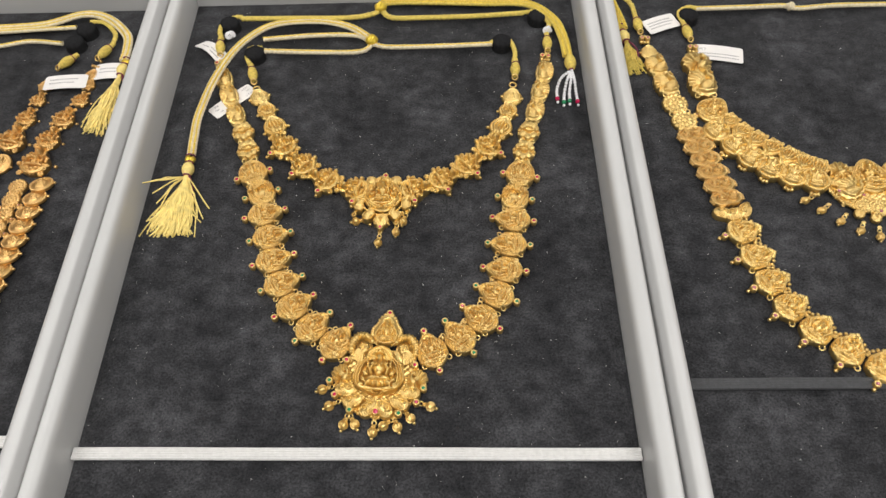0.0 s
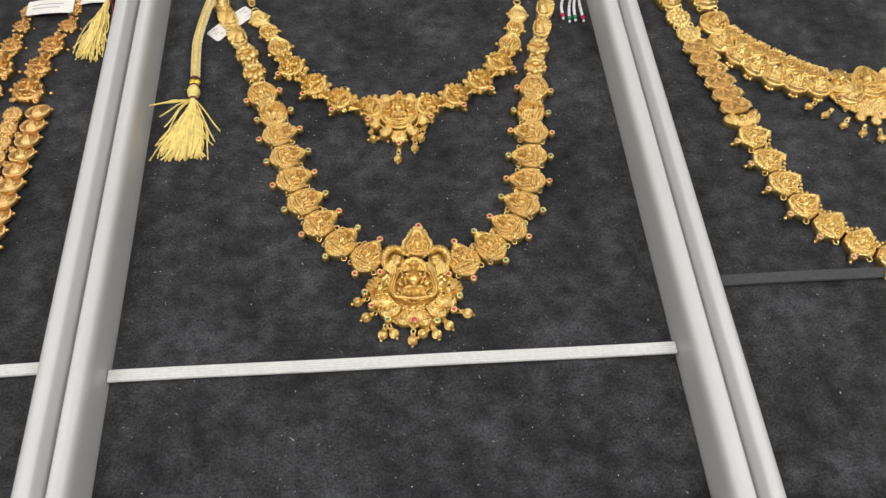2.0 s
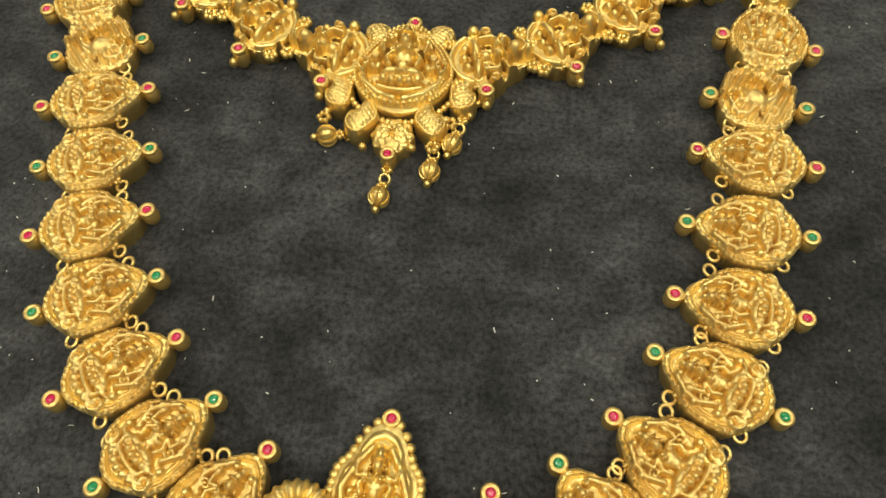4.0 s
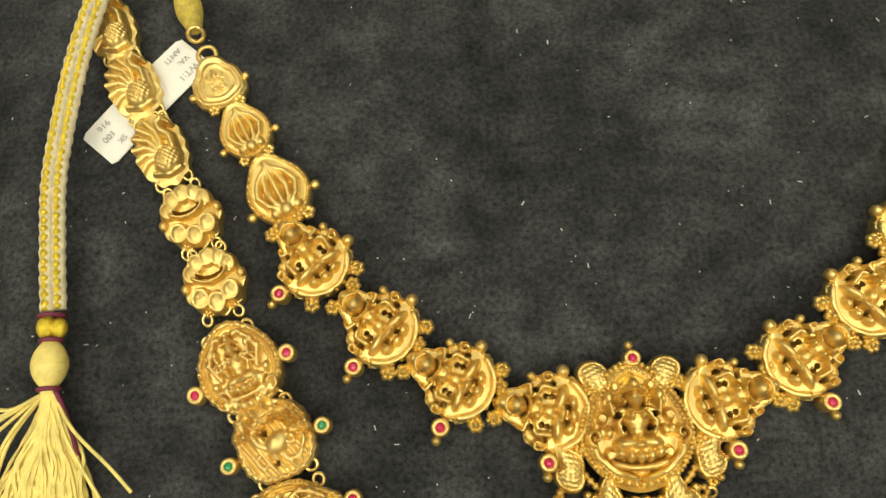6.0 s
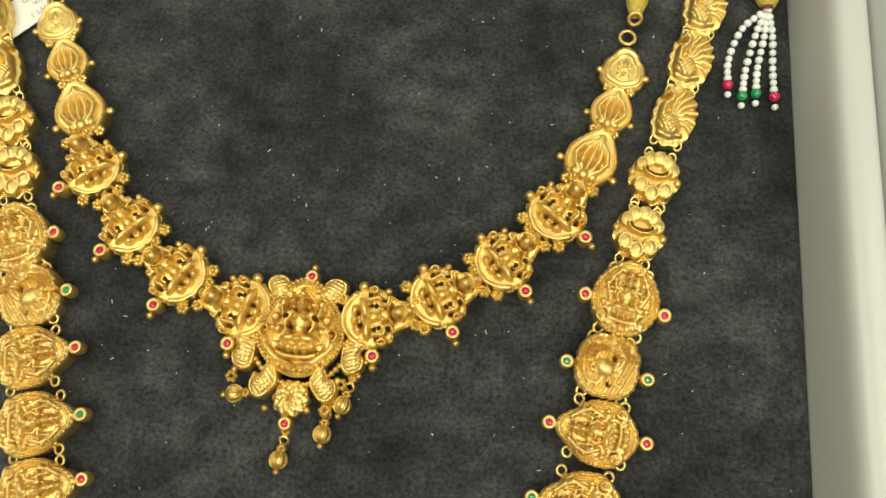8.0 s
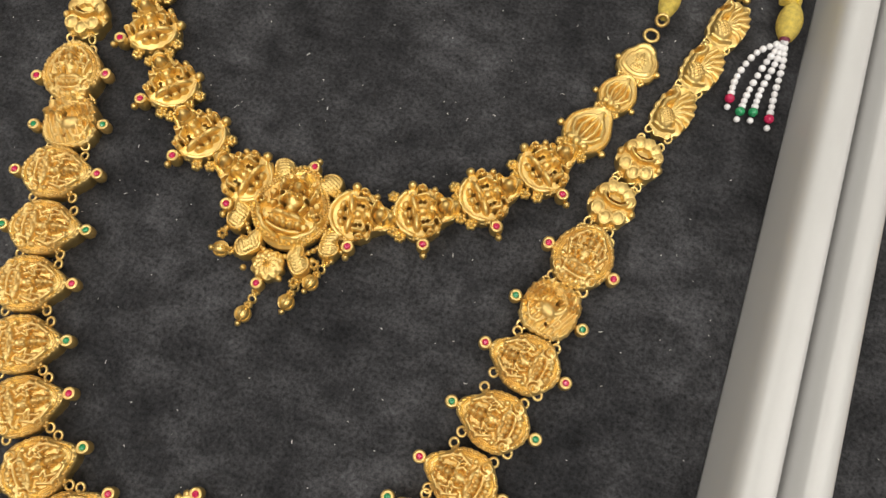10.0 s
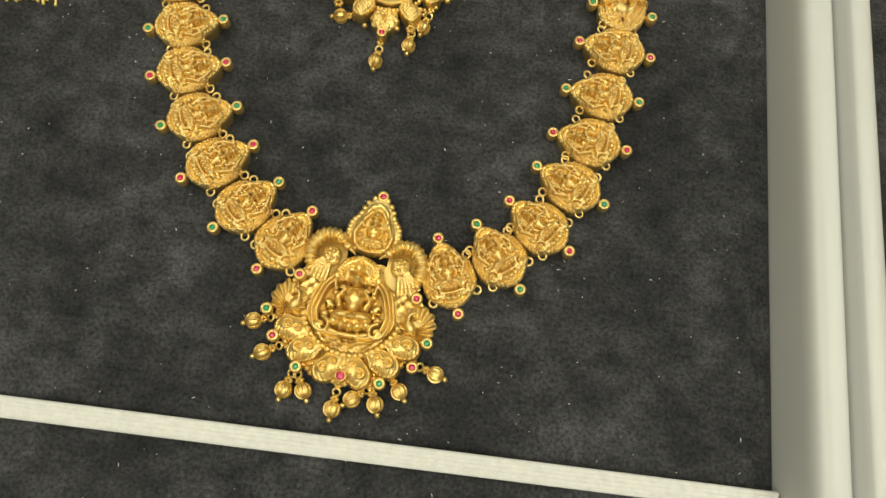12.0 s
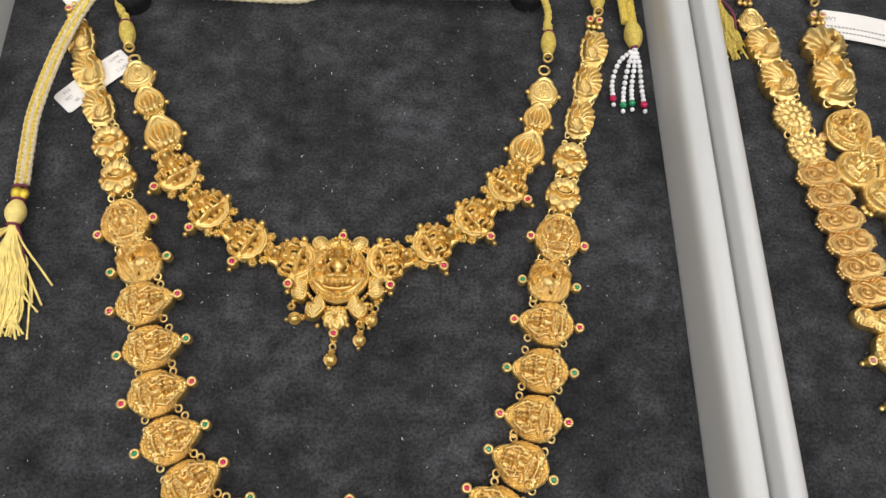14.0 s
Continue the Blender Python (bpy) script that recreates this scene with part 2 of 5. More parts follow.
def flat_curve(points, n=6):
    return [(q[0], q[1]) for q in smooth_line([(x, y, 0) for x, y in points], n)]


def part(name, me, mat, parent=None, label="", m=None):
    """One mesh object under a thing or under a part, at the pose m in its parent's space."""
    if not me.materials:
        me.materials.append(mat)
    ob = new(name, me)
    if parent:
        ob.parent = parent
    if m is not None:
        ob.matrix_basis = m
    if label:
        ob["label"] = label
    if me.name in EXTRA:
        grains = EXTRA[me.name]
        if not grains.materials:
            grains.materials.append(me.materials[0])
        deep = parent is not None and parent.parent is not None
        bit = new("granulation", grains)
        bit.parent = parent if deep else ob
        if deep and m is not None:
            bit.matrix_basis = m
        bit["kind"] = "stuff"
    return ob


def thing(name, label, category, group="", kind="", x=0.0, y=0.0, z=0.0):
    ob = new(name)
    ob.empty_display_size = 0.01
    ob.matrix_basis = pose(x * 0.001, y * 0.001, z * 0.001)
    return tagged(ob, label, category, group, kind)


def at(x, y, deg=0.0, z=0.0, tx=0.0, ty=0.0):
    """A pose from millimetres; deg turns the piece's +y towards that compass angle (counted from +x)."""
    return pose(x * 0.001, y * 0.001, z * 0.001, tx, ty, deg - 90)


def box_mesh(name, x0, x1, y0, y1, z0, z1, bevel=0.0):
    bm = bmesh.new()
    bmesh.ops.create_cube(bm, size=1)
    bmesh.ops.scale(bm, vec=(x1 - x0, y1 - y0, z1 - z0), verts=bm.verts)
    bmesh.ops.translate(bm, vec=((x0 + x1) / 2, (y0 + y1) / 2, (z0 + z1) / 2), verts=bm.verts)
    if bevel:
        bmesh.ops.bevel(bm, geom=bm.edges[:], offset=bevel, segments=3, affect="EDGES", profile=0.5)
    me = bpy.data.meshes.new(name)
    bm.to_mesh(me)
    bm.free()
    return me


def prism(name, profile, y0, y1):
    """A long piece along y (mm) with the given x, z cross-section."""
    p = np.array(profile, float)
    rows = np.linspace(y0, y1, 30)
    s = Soup()
    pts = np.stack([np.stack([p[:, 0], np.full(len(p), y), p[:, 1]], -1) for y in rows])
    s.grid(pts, True)
    n = len(p)
    s.f.append(tuple(range(n)))
    s.f.append(tuple((len(rows) - 1) * n + i for i in range(n))[::-1])
    return s.mesh(name)


# ---- room and table ----
def structure(name, me, mat, label):
    return tagged(part(name, me, mat), label, kind="structure")


structure("floor", box_mesh("floor", -3, 3, -3, 3, -0.95, -0.90), FLOORING, "pale tiled shop floor")
structure("ceiling", box_mesh("ceiling", -3, 3, -3, 3, 1.80, 1.90), CEILING, "plain white ceiling")
structure("wall_north", box_mesh("wall_north", -3, 3, 3.0, 3.1, -0.95, 1.9), PLASTER, "plain painted wall")
structure("wall_south", box_mesh("wall_south", -3, 3, -3.1, -3.0, -0.95, 1.9), PLASTER, "plain painted wall")
structure("wall_east", box_mesh("wall_east", 3.0, 3.1, -3, 3, -0.95, 1.9), PLASTER, "plain painted wall")
structure("wall_west", box_mesh("wall_west", -3.1, -3.0, -3, 3, -0.95, 1.9), PLASTER, "plain painted wall")
table = thing("counter", "plain shop counter under the jewellery trays", "counter", kind="structure")
part("countertop", box_mesh("countertop", -0.75, 0.75, -0.35, 0.55, -0.040, -0.0082, 0.003), TABLE, table)
part("body", box_mesh("body", -0.70, 0.70, -0.30, 0.50, -0.90, -0.0405), TABLE, table)


# ---- trays ----
def wall_profile(x0, x1, sign=1):
    """Side wall of a tray: near-upright inside face, flat top with rounded edges, sloping outer shoulder."""
    w = x1 - x0
    pts = [(0, -7.9), (0.2, 0), (1.1, 13.5), (1.45, 16.2), (2.1, 18.0), (3.1, 19.2), (4.4, 19.8), (5.6, 20), (w - 3.6, 20), (w - 2.9, 19.8), (w - 2.3, 19.2), (w - 1.6, 17.6), (w - 0.5, 14.2), (w - 0.05, 12), (w - 0.05, -7.9)]
    return [(x0 + x, z) for x, z in pts] if sign > 0 else [(-x0 - x, z) for x, z in pts][::-1]


def tray(label, x, y, turn, inner, length, wl, wr, band, band_y, tilt=0.0, splay=0.0):
    """A tray whose lining has its lower left corner region at x, y: inner width, length, wall widths."""
    t = thing("jewellery_tray", label, "tray", "trays on the counter")
    t.matrix_basis = pose(x * 0.001, y * 0.001, 0, 0, 0, turn)
    h = inner / 2
    part("base", box_mesh("base", -(h + 0.5) * 0.001, (h + 0.5) * 0.001, -0.001, (length + 1) * 0.001, -0.0079, -0.0042), WHITE, t)
    pad = Soup()
    gx, gy = np.linspace(-h + 0.2 - 400 * math.sin(radians(splay)), h - 0.2, 40), np.linspace(0.2, length - 0.2, 60)
    X, Y = np.meshgrid(gx, gy)
    Z = np.array([[0.5 * noise.noise((a * 0.02 + x, b * 0.02, 1.7)) for a in gx] for b in gy]) * 0.5
    edge = np.minimum(np.minimum(X + h + Y * math.sin(radians(splay)), h - X), np.minimum(Y, length - Y))
    edge = np.maximum(edge, 0)
    Z = Z - 1.6 * np.exp(-edge / 1.3)
    pad.grid(np.stack([X, Y, Z], -1))
    part("velvet_lining", pad.mesh("velvet_lining"), VELVET, t, "black velvet lining with pale lint")
    part("side_wall", prism("side_wall", wall_profile(h, h + wr), -9.5, length + 9.5), WHITE, t)
    part("side_wall", prism("side_wall", wall_profile(0, wl, -1), -9.5, length + 9.5), WHITE, t, "", pose(-h * 0.001, 0, 0, 0, 0, splay))
    for yy, turn_end in ((length, 0), (0, 180)):
        me = prism("end_wall", wall_profile(0, 9.5), -h + 0.05, h - 0.05)
        part("end_wall", me, WHITE, t, "", pose(0, yy * 0.001, 0, 0, 0, 90 + turn_end))
    ribs = Soup()
    ya = np.linspace(-2.9, 2.9, 41)
    za = 2.6 + 0.22 * np.abs(np.sin((ya + 2.9) / 5.8 * math.pi * 5)) - 0.5 * (np.abs(ya) > 2.75)
    xa = np.linspace(-h + 0.3, h - 0.3, 50)
    top = np.stack([np.stack([np.full(41, a), band_y + ya + tilt * a, za + 0.25 * math.sin(a * 0.05)], -1) for a in xa])
    low = top.copy()
    low[..., 2] -= 0.9
    ribs.grid(top)
    ribs.grid(low[:, ::-1])
    for col in (0, 40):
        ribs.grid(np.stack([top[:, col], low[:, col]], 1))
    part("elastic_band", ribs.mesh("elastic_band"), band, t, "ribbed white elastic band" if band is ELASTIC else "ribbed black elastic band")
    return t


BOTTOM = -76.0
tray("white lacquered tray lined with black velvet, necklaces inside", 2.0, BOTTOM, 0.68, 260.0, 396, 11.4, 12.5, ELASTIC, 75.2, -0.0125)
tray("white tray lined with black velvet beside the middle one", 287.8, BOTTOM + 2, 0.68, 262.0, 397, 11.5, 9.5, ELASTIC_BLACK, 107.6, -0.006)
tray("white tray lined with black velvet, white elastic band", -283.0, BOTTOM - 6, 0.85, 260.0, 395, 9.5, 12.3, ELASTIC, 85.0)


# ---- necklace pieces ----
def stud(s, x, y, r=1.75, z=4.2):
    """A bezel cup for a stone."""
    s.ball(x, y, z * 0.55, r * 0.98, r * 0.98, z * 0.55, nu=16, nv=9)
    s.ring(x, y, z + 0.12, r * 0.68, r * 0.30, n=18)


def bezel_mesh():
    b = Soup()
    stud(b, 0, 0)
    return b.mesh("bezel")


BEZEL = bezel_mesh()


def gem_mesh(name, r=0.90):
    return Soup().ball(0, 0, 0, r, r, r * 0.62, nu=12, nv=7).mesh(name)


GEM_RED, GEM_GREEN, GEM_PINK = gem_mesh("gem"), gem_mesh("gem"), gem_mesh("gem")
GEM_BIG = gem_mesh("gem", 1.35)
BEZELS = {}


def gem(kind, parent, x, y, z=4.5):
    me, mat = {"r": (GEM_RED, RUBY), "g": (GEM_GREEN, EMERALD), "p": (GEM_PINK, PINK), "b": (GEM_BIG, RUBY)}[kind]
    words = {"r": "round red stone", "g": "round green stone", "p": "pale pink stone", "b": "large red stone"}[kind]
    metal = parent.data.materials[0]
    if metal.name not in BEZELS:
        BEZELS[metal.name] = BEZEL if metal is GOLD else BEZEL.copy()
        BEZELS[metal.name].materials.clear()
    part("bezel", BEZELS[metal.name], metal, parent, "", pose(x * 0.001, y * 0.001, (z - 4.5) * 0.001))
    return part("gem", me, mat, parent, words, pose(x * 0.001, y * 0.001, z * 0.001))


def loops(s, pts, z=2.2):
    s = s.extra()
    for x, y in pts:
        s.ring(x, y, z, 1.15, 0.36, tilt=0.25)
        for k in range(3):
            s.ball(x * 0.82 + 0.5 * math.cos(k * 2.1), y * 0.82 + 0.5 * math.sin(k * 2.1), z + 0.4, 0.62, nu=7, nv=5)


def granules(s, pts, z=2.8, r=0.72):
    """Small clusters of gold grains that join links."""
    s = s.extra()
    for x, y in pts:
        for k in range(7):
            s.ball(x + (0.95 * math.cos(k * 1.047) if k < 6 else 0), y + (0.95 * math.sin(k * 1.047) if k < 6 else 0), z + (0.5 if k == 6 else 0), r, nu=7, nv=5)


def seated(z, x, y, s=1.0, z0=3.0, oy=0.0, hk=1.0):
    """A plain seated shape on a lotus, in smooth relief."""
    def b(cx, cy, rx, ry, h, rot=0.0):
        return bump(z, x, y, cx * s, (cy + oy) * s, rx * s, ry * s, h * s * hk, z0, radians(rot))

    def r(pts, w, h):
        return ridge(z, x, y, [(px * s, (py + oy) * s) for px, py in pts], w * s, h * s * hk, z0)
    z = r([(-2.5, -3.45), (-1.3, -3.8), (0, -3.9), (1.3, -3.8), (2.5, -3.45)], 0.42, 0.85)
    z = b(0, -2.1, 2.7, 0.8, 0.85)
    for k in (-2, 2, -1, 1, 0):
        z = b(k * 1.0, -2.75 + 0.10 * k * k, 0.66, 0.78, 1.35 - 0.1 * abs(k), -14 * k)
    z = b(0, 1.0, 1.45, 1.5, 1.2)
    z = b(0, -0.2, 0.95, 0.9, 1.1)
    for sx in (-1, 1):
        z = b(sx * 1.2, -1.45, 1.45, 0.72, 1.3, -6 * sx)
        z = r([(sx * 1.2, 1.7), (sx * 2.0, 0.6), (sx * 1.6, -0.5)], 0.42, 1.15)
        z = r([(sx * 1.3, 1.9), (sx * 2.4, 1.5), (sx * 2.6, 2.7)], 0.36, 1.1)
        z = b(sx * 2.6, 3.3, 0.62, 0.7, 1.0)
        z = b(sx * 0.62, 1.3, 0.6, 0.58, 1.75)
        z = b(sx * 2.9, -0.3, 0.5, 0.7, 0.8, 20 * sx)
    z = b(0, -1.65, 1.2, 0.5, 1.5)
    z = r([(-0.9, 1.9), (0, 1.55), (0.9, 1.9)], 0.24, 1.65)
    z = b(0, 3.0, 0.92, 1.15, 1.75)
    for sx in (-1, 1):
        z = b(sx * 1.05, 2.7, 0.34, 0.5, 1.2)
        z = b(sx * 0.36, 3.15, 0.24, 0.14, 1.86)
    z = b(0, 2.9, 0.16, 0.36, 1.95)
    z = r([(-0.95, 3.75), (0, 4.0), (0.95, 3.75)], 0.26, 1.7)
    z = b(0, 4.45, 0.74, 0.85, 1.5)
    return b(0, 5.25, 0.36, 0.45, 1.15)


def pear_outline(w=7.45, tip=2.4, sharp=0.40, low=2.0):
    def f(th):
        a = np.abs((th - np.pi / 2 + np.pi) % (2 * np.pi) - np.pi)
        return w + tip * np.exp(-(a / sharp) ** 2) + low * np.exp(-((a - np.pi) / 0.7) ** 2) + 0.75 * np.exp(-((a - 2.15) / 0.35) ** 2) - 0.45 * np.exp(-((a - 0.75) / 0.22) ** 2) + 0.08 * np.cos(a * 26)
    return f


def worked(u, th, teeth=46):
    """Rim mouldings: a corded edge and fine concentric lines inside it."""
    return (0.85 * np.exp(-((u - 0.945) / 0.032) ** 2) * (0.5 + 0.5 * np.cos(teeth * th)) + 0.55 * np.exp(-((u - 0.875) / 0.022) ** 2) + 0.5 * np.exp(-((u - 0.80) / 0.020) ** 2) * (0.65 + 0.35 * np.cos(teeth * th)) + 0.4 * np.exp(-((u - 0.73) / 0.018) ** 2))


def pear_height(x, y, u, th):
    z = 3.7 + 0.4 * (1 - u ** 2) + worked(u, th) - 0.3 * (u < 0.70)
    z = seated(z, x, y, 1.28, 3.6, -0.15, 1.25)
    for sx in (-1, 1):
        z = ridge(z, x, y, spiral(sx * 4.9, -4.6, 1.9, 0.3, 90, 90 + sx * 560, 22), 0.42, 1.2, 3.7)
        z = ridge(z, x, y, [(sx * 3.9, -0.4), (sx * 4.9, 2.0), (sx * 4.2, 4.4), (sx * 2.4, 6.6)], 0.5, 1.0, 4.0)
        z = ridge(z, x, y, spiral(sx * 3.6, 1.2, 1.0, 0.2, 200, 200 + sx * 430), 0.28, 0.7, 4.2)
    for k in range(-3, 4):
        z = bump(z, x, y, k * 1.5, -6.6 + 0.16 * k * k, 0.8, 0.9, 1.1, 3.9)
    for k in range(9):
        a = 0.35 + k * 0.305
        z = bump(z, x, y, 5.5 * math.cos(a), 0.6 + 6.0 * math.sin(a), 0.62, 0.62, 0.9, 4.2)
    for sx in (-1, 1):
        for cx, cy, rr in ((3.5, -2.9, 0.8), (5.2, -1.6, 0.75), (2.6, -5.6, 0.7), (3.3, 3.9, 0.7)):
            z = bump(z, x, y, sx * cx, cy, rr, rr, 1.0, 4.1)
    return z


def pear_mesh():
    s = Soup().relief(pear_outline(), pear_height, 46, 150)
    loops(s, ((6.9, 5.2), (7.1, -5.6), (-5.6, 6.0), (-5.8, -6.4)))
    return s.lift(1.9).mesh("pear_link")


def round_mesh():
    def out(th):
        a = np.abs((th - np.pi / 2 + np.pi) % (2 * np.pi) - np.pi)
        return 8.2 + 1.1 * np.exp(-(a / 0.5) ** 2) + 0.10 * np.cos(26 * th)
    s = Soup().relief(out, pear_height, 46, 150)
    for xx in (-9.9, 9.9):
        s.extra().ball(math.copysign(8.0, xx), -0.9, 2.3, 1.0, 0.8, 0.8, nu=8, nv=5)
    loops(s, ((-4.6, -7.2), (4.6, -7.2), (-4.2, 7.2), (4.2, 7.2)))
    return s.lift(1.9).mesh("round_link")


def bird_height(x, y, u, th):
    z = 2.9 + 0.8 * np.sqrt(np.maximum(0, 1 - (u * 0.98) ** 2)) + 0.5 * np.exp(-((u - 0.92) / 0.04) ** 2) * (0.6 + 0.4 * np.cos(46 * th))
    d = np.hypot(x - 1.0, y - 1.2)
    a = np.arctan2(y - 1.2, x - 1.0)
    z = z + np.where((d > 2.3) & (a > -0.4) & (a < 3.0), 0.9 + 0.5 * np.cos(a * 15), 0) + np.where((d > 2.3) & (d < 6.5) & (a > -0.4) & (a < 3.0), 0.25 * np.cos(d * 5), 0)
    z = z + 0.35 * np.cos(x * 3.6 + y * 1.4) * (u < 0.85)
    z = bump(z, x, y, 0.6, -0.6, 3.0, 2.3, 2.2, 2.8, 0.4)
    z = ridge(z, x, y, spiral(3.6, -1.0, 2.4, 0.4, -60, 300), 0.6, 1.5, 2.8)
    z = ridge(z, x, y, [(-1.4, -1.0), (-3.0, 0.4), (-3.6, 2.4), (-2.6, 4.2), (-1.0, 4.4)], 0.95, 1.5, 2.8)
    z = bump(z, x, y, -0.9, 4.3, 1.1, 0.9, 1.7, 2.8)
    z = ridge(z, x, y, spiral(-3.0, -3.2, 2.0, 0.4, 0, 400), 0.5, 1.2, 2.6)
    z = ridge(z, x, y, [(0, -2.0), (1.4, -4.2), (3.6, -4.6), (5.0, -3.2)], 0.65, 1.3, 2.6)
    z = dent(z, x, y, -1.2, 1.9, 0.6, 1.4)
    return dent(z, x, y, -0.6, -4.2, 0.45, 1.4)


def bird_mesh():
    s = Soup().relief(lambda th: 7.9 - 0.35 * np.cos(4 * th) + 0.15 * np.cos(24 * th), bird_height, 42, 130)
    for xx in (-9.4, 9.4):
        s.extra().ball(math.copysign(7.5, xx), -0.8, 2.3, 1.0, 0.8, 0.8, nu=8, nv=5)
    loops(s, ((-4.6, -6.8), (4.8, -6.8), (-4.4, 6.8), (4.4, 6.8)))
    return s.tall(1.25).lift(0.9).mesh("bird_link")


def cup_height(x, y, u, th):
    z = 2.2 + 0.6 * np.sqrt(np.maximum(0, 1 - (u * 0.98) ** 2))
    for i in range(5):
        a = radians(12 + 39 * i)
        cx, cy = 4.6 * math.cos(a), 2.0 + 3.4 * math.sin(a)
        z = bump(z, x, y, cx, cy, 2.4, 2.2, 1.7, 2.6, a)
        z = ridge(z, x, y, arc(cx, cy, 1.75, 0, 360, 14), 0.3, 0.35, 3.6)
    for i in range(3):
        a = radians(-28 - 62 * i)
        cx, cy = 4.2 * math.cos(a), -1.6 + 3.0 * math.sin(a)
        z = bump(z, x, y, cx, cy, 2.7, 2.5, 2.0, 2.6, a)
        z = ridge(z, x, y, arc(cx, cy, 2.0, 0, 360, 14), 0.3, 0.35, 3.9)
    z = ridge(z, x, y, arc(0, 3.4, 4.9, 210, 330, 10, 3.6), 0.5, 1.9, 2.8)
    return np.where((np.abs(x) < 3.4) & (np.abs(y - 1.1 + 0.06 * x * x * -1) < 0.42), 0.8, z)


def cup_mesh():
    s = Soup().relief(lambda th: 7.5 + 0.3 * np.cos(9 * th + 0.6) - 0.3 * np.abs(np.sin(th)), cup_height, 38, 120)
    for xx in (-7.0, 7.0):
        s.extra().ball(xx, 0.2, 2.6, 1.25, nu=10)
    loops(s, ((-3.9, -7.3), (3.9, -7.3), (-3.6, 7.0), (3.6, 7.0)))
    return s.tall(1.1).lift(1.2).mesh("cup_link")


def peacock_height(x, y, u, th):
    z = 2.6 + 0.7 * np.sqrt(np.maximum(0, 1 - (u * 0.98) ** 2))
    for k in range(6):
        a0 = radians(80 + 22 * k)
        z = ridge(z, x, y, [(0.6 + 1.5 * math.cos(a0), -1.4 + 1.5 * math.sin(a0)), (0.2 + 4.4 * math.cos(a0), -1.2 + 4.8 * math.sin(a0)), (-0.6 + 6.4 * math.cos(a0 + 0.25), -0.6 + 7.4 * math.sin(a0 + 0.25))], 0.85, 1.15, 3.0)
    z = bump(z, x, y, 1.2, -3.4, 4.3, 3.3, 3.4, 2.8, 0.45)
    z = z + np.where(np.hypot((x - 1.4) / 3.9, (y + 3.2) / 3.0) < 0.85, 0.26 * np.cos(x * 5.2) * np.cos(y * 5.2), 0)
    z = ridge(z, x, y, [(4.0, -1.6), (4.1, 1.2), (2.4, 2.9), (2.2, 4.8), (3.6, 5.6)], 1.25, 2.9, 3.0)
    z = ridge(z, x, y, [(3.6, 5.6), (5.0, 4.2)], 0.6, 2.2, 3.0)
    z = ridge(z, x, y, [(-3.4, -5.2), (0.2, -6.6), (3.6, -6.0)], 0.7, 1.6, 2.8)
    return z


def peacock_mesh():
    s = Soup().relief(lambda th: 6.6 + 2.2 * np.abs(np.sin(th)) ** 2 + 0.3 * np.cos(13 * th), peacock_height, 42, 130)
    loops(s, ((-3.7, -7.6), (3.9, -7.6), (-3.2, 7.6), (3.6, 7.6)))
    return s.tall(1.2).lift(0.6).mesh("peacock_link")


def seat_height(x, y, u, th):
    """Pierced relief: a plain seated shape over a crescent moulding, its head towards the narrow end."""
    z = 2.9 + 0.6 * (1 - u * u) + 0.45 * np.exp(-((u - 0.93) / 0.035) ** 2) * (0.5 + 0.5 * np.cos(40 * th))
    z = ridge(z, x, y, arc(0, -0.4, 6.6, 210, 330, 16, 7.2), 0.7, 1.1, 2.8)
    for k in range(-1, 2):
        z = bump(z, x, y, k * 2.3, -4.9 + 0.4 * k * k, 1.35, 1.0, 2.1, 2.5, 0.3 * k)
    for sx in (-1, 1):
        z = ridge(z, x, y, spiral(sx * 6.0, 0.4, 1.3, 0.3, 200, 200 + sx * 430), 0.55, 2.2, 2.4)
        z = bump(z, x, y, sx * 2.5, -2.4, 2.9, 1.15, 2.7, 2.3, -0.16 * sx)
        z = ridge(z, x, y, [(sx * 2.2, 2.5), (sx * 4.2, 1.2), (sx * 4.0, -1.2)], 0.75, 2.7, 2.3)
        z = ridge(z, x, y, [(sx * 2.0, 2.8), (sx * 4.0, 3.4), (sx * 4.3, 4.6)], 0.65, 2.3, 2.3)
        z = bump(z, x, y, sx * 4.3, 5.0, 1.0, 1.1, 2.4, 2.3)
        z = bump(z, x, y, sx * 1.15, 1.6, 1.05, 1.0, 3.6, 2.4)
    z = bump(z, x, y, 0, -2.9, 1.9, 0.8, 3.1, 2.3)
    z = bump(z, x, y, 0, -0.6, 1.5, 1.5, 2.5, 2.3)
    z = bump(z, x, y, 0, 1.9, 2.3, 1.8, 2.8, 2.3)
    z = ridge(z, x, y, arc(0, 4.4, 2.3, 200, 340, 10, 1.6), 0.45, 3.2, 2.5)
    z = bump(z, x, y, 0, 5.2, 2.0, 2.1, 4.3, 2.3)
    z = bump(z, x, y, 0, 7.5, 1.6, 1.8, 3.6, 2.3)
    z = ridge(z, x, y, arc(0, 5.6, 1.75, 20, 160, 10, 1.5), 0.35, 0.9, 5.2)
    for cx, cy in ((-2.5, 0.3), (2.5, 0.3), (-2.7, -0.75), (2.7, -0.75), (-3.2, 2.3), (3.2, 2.3), (-4.9, -0.6), (4.9, -0.6), (-1.3, -3.75), (1.3, -3.75)):
        z = dent(z, x, y, cx, cy, 0.5, 0.7)
    return z


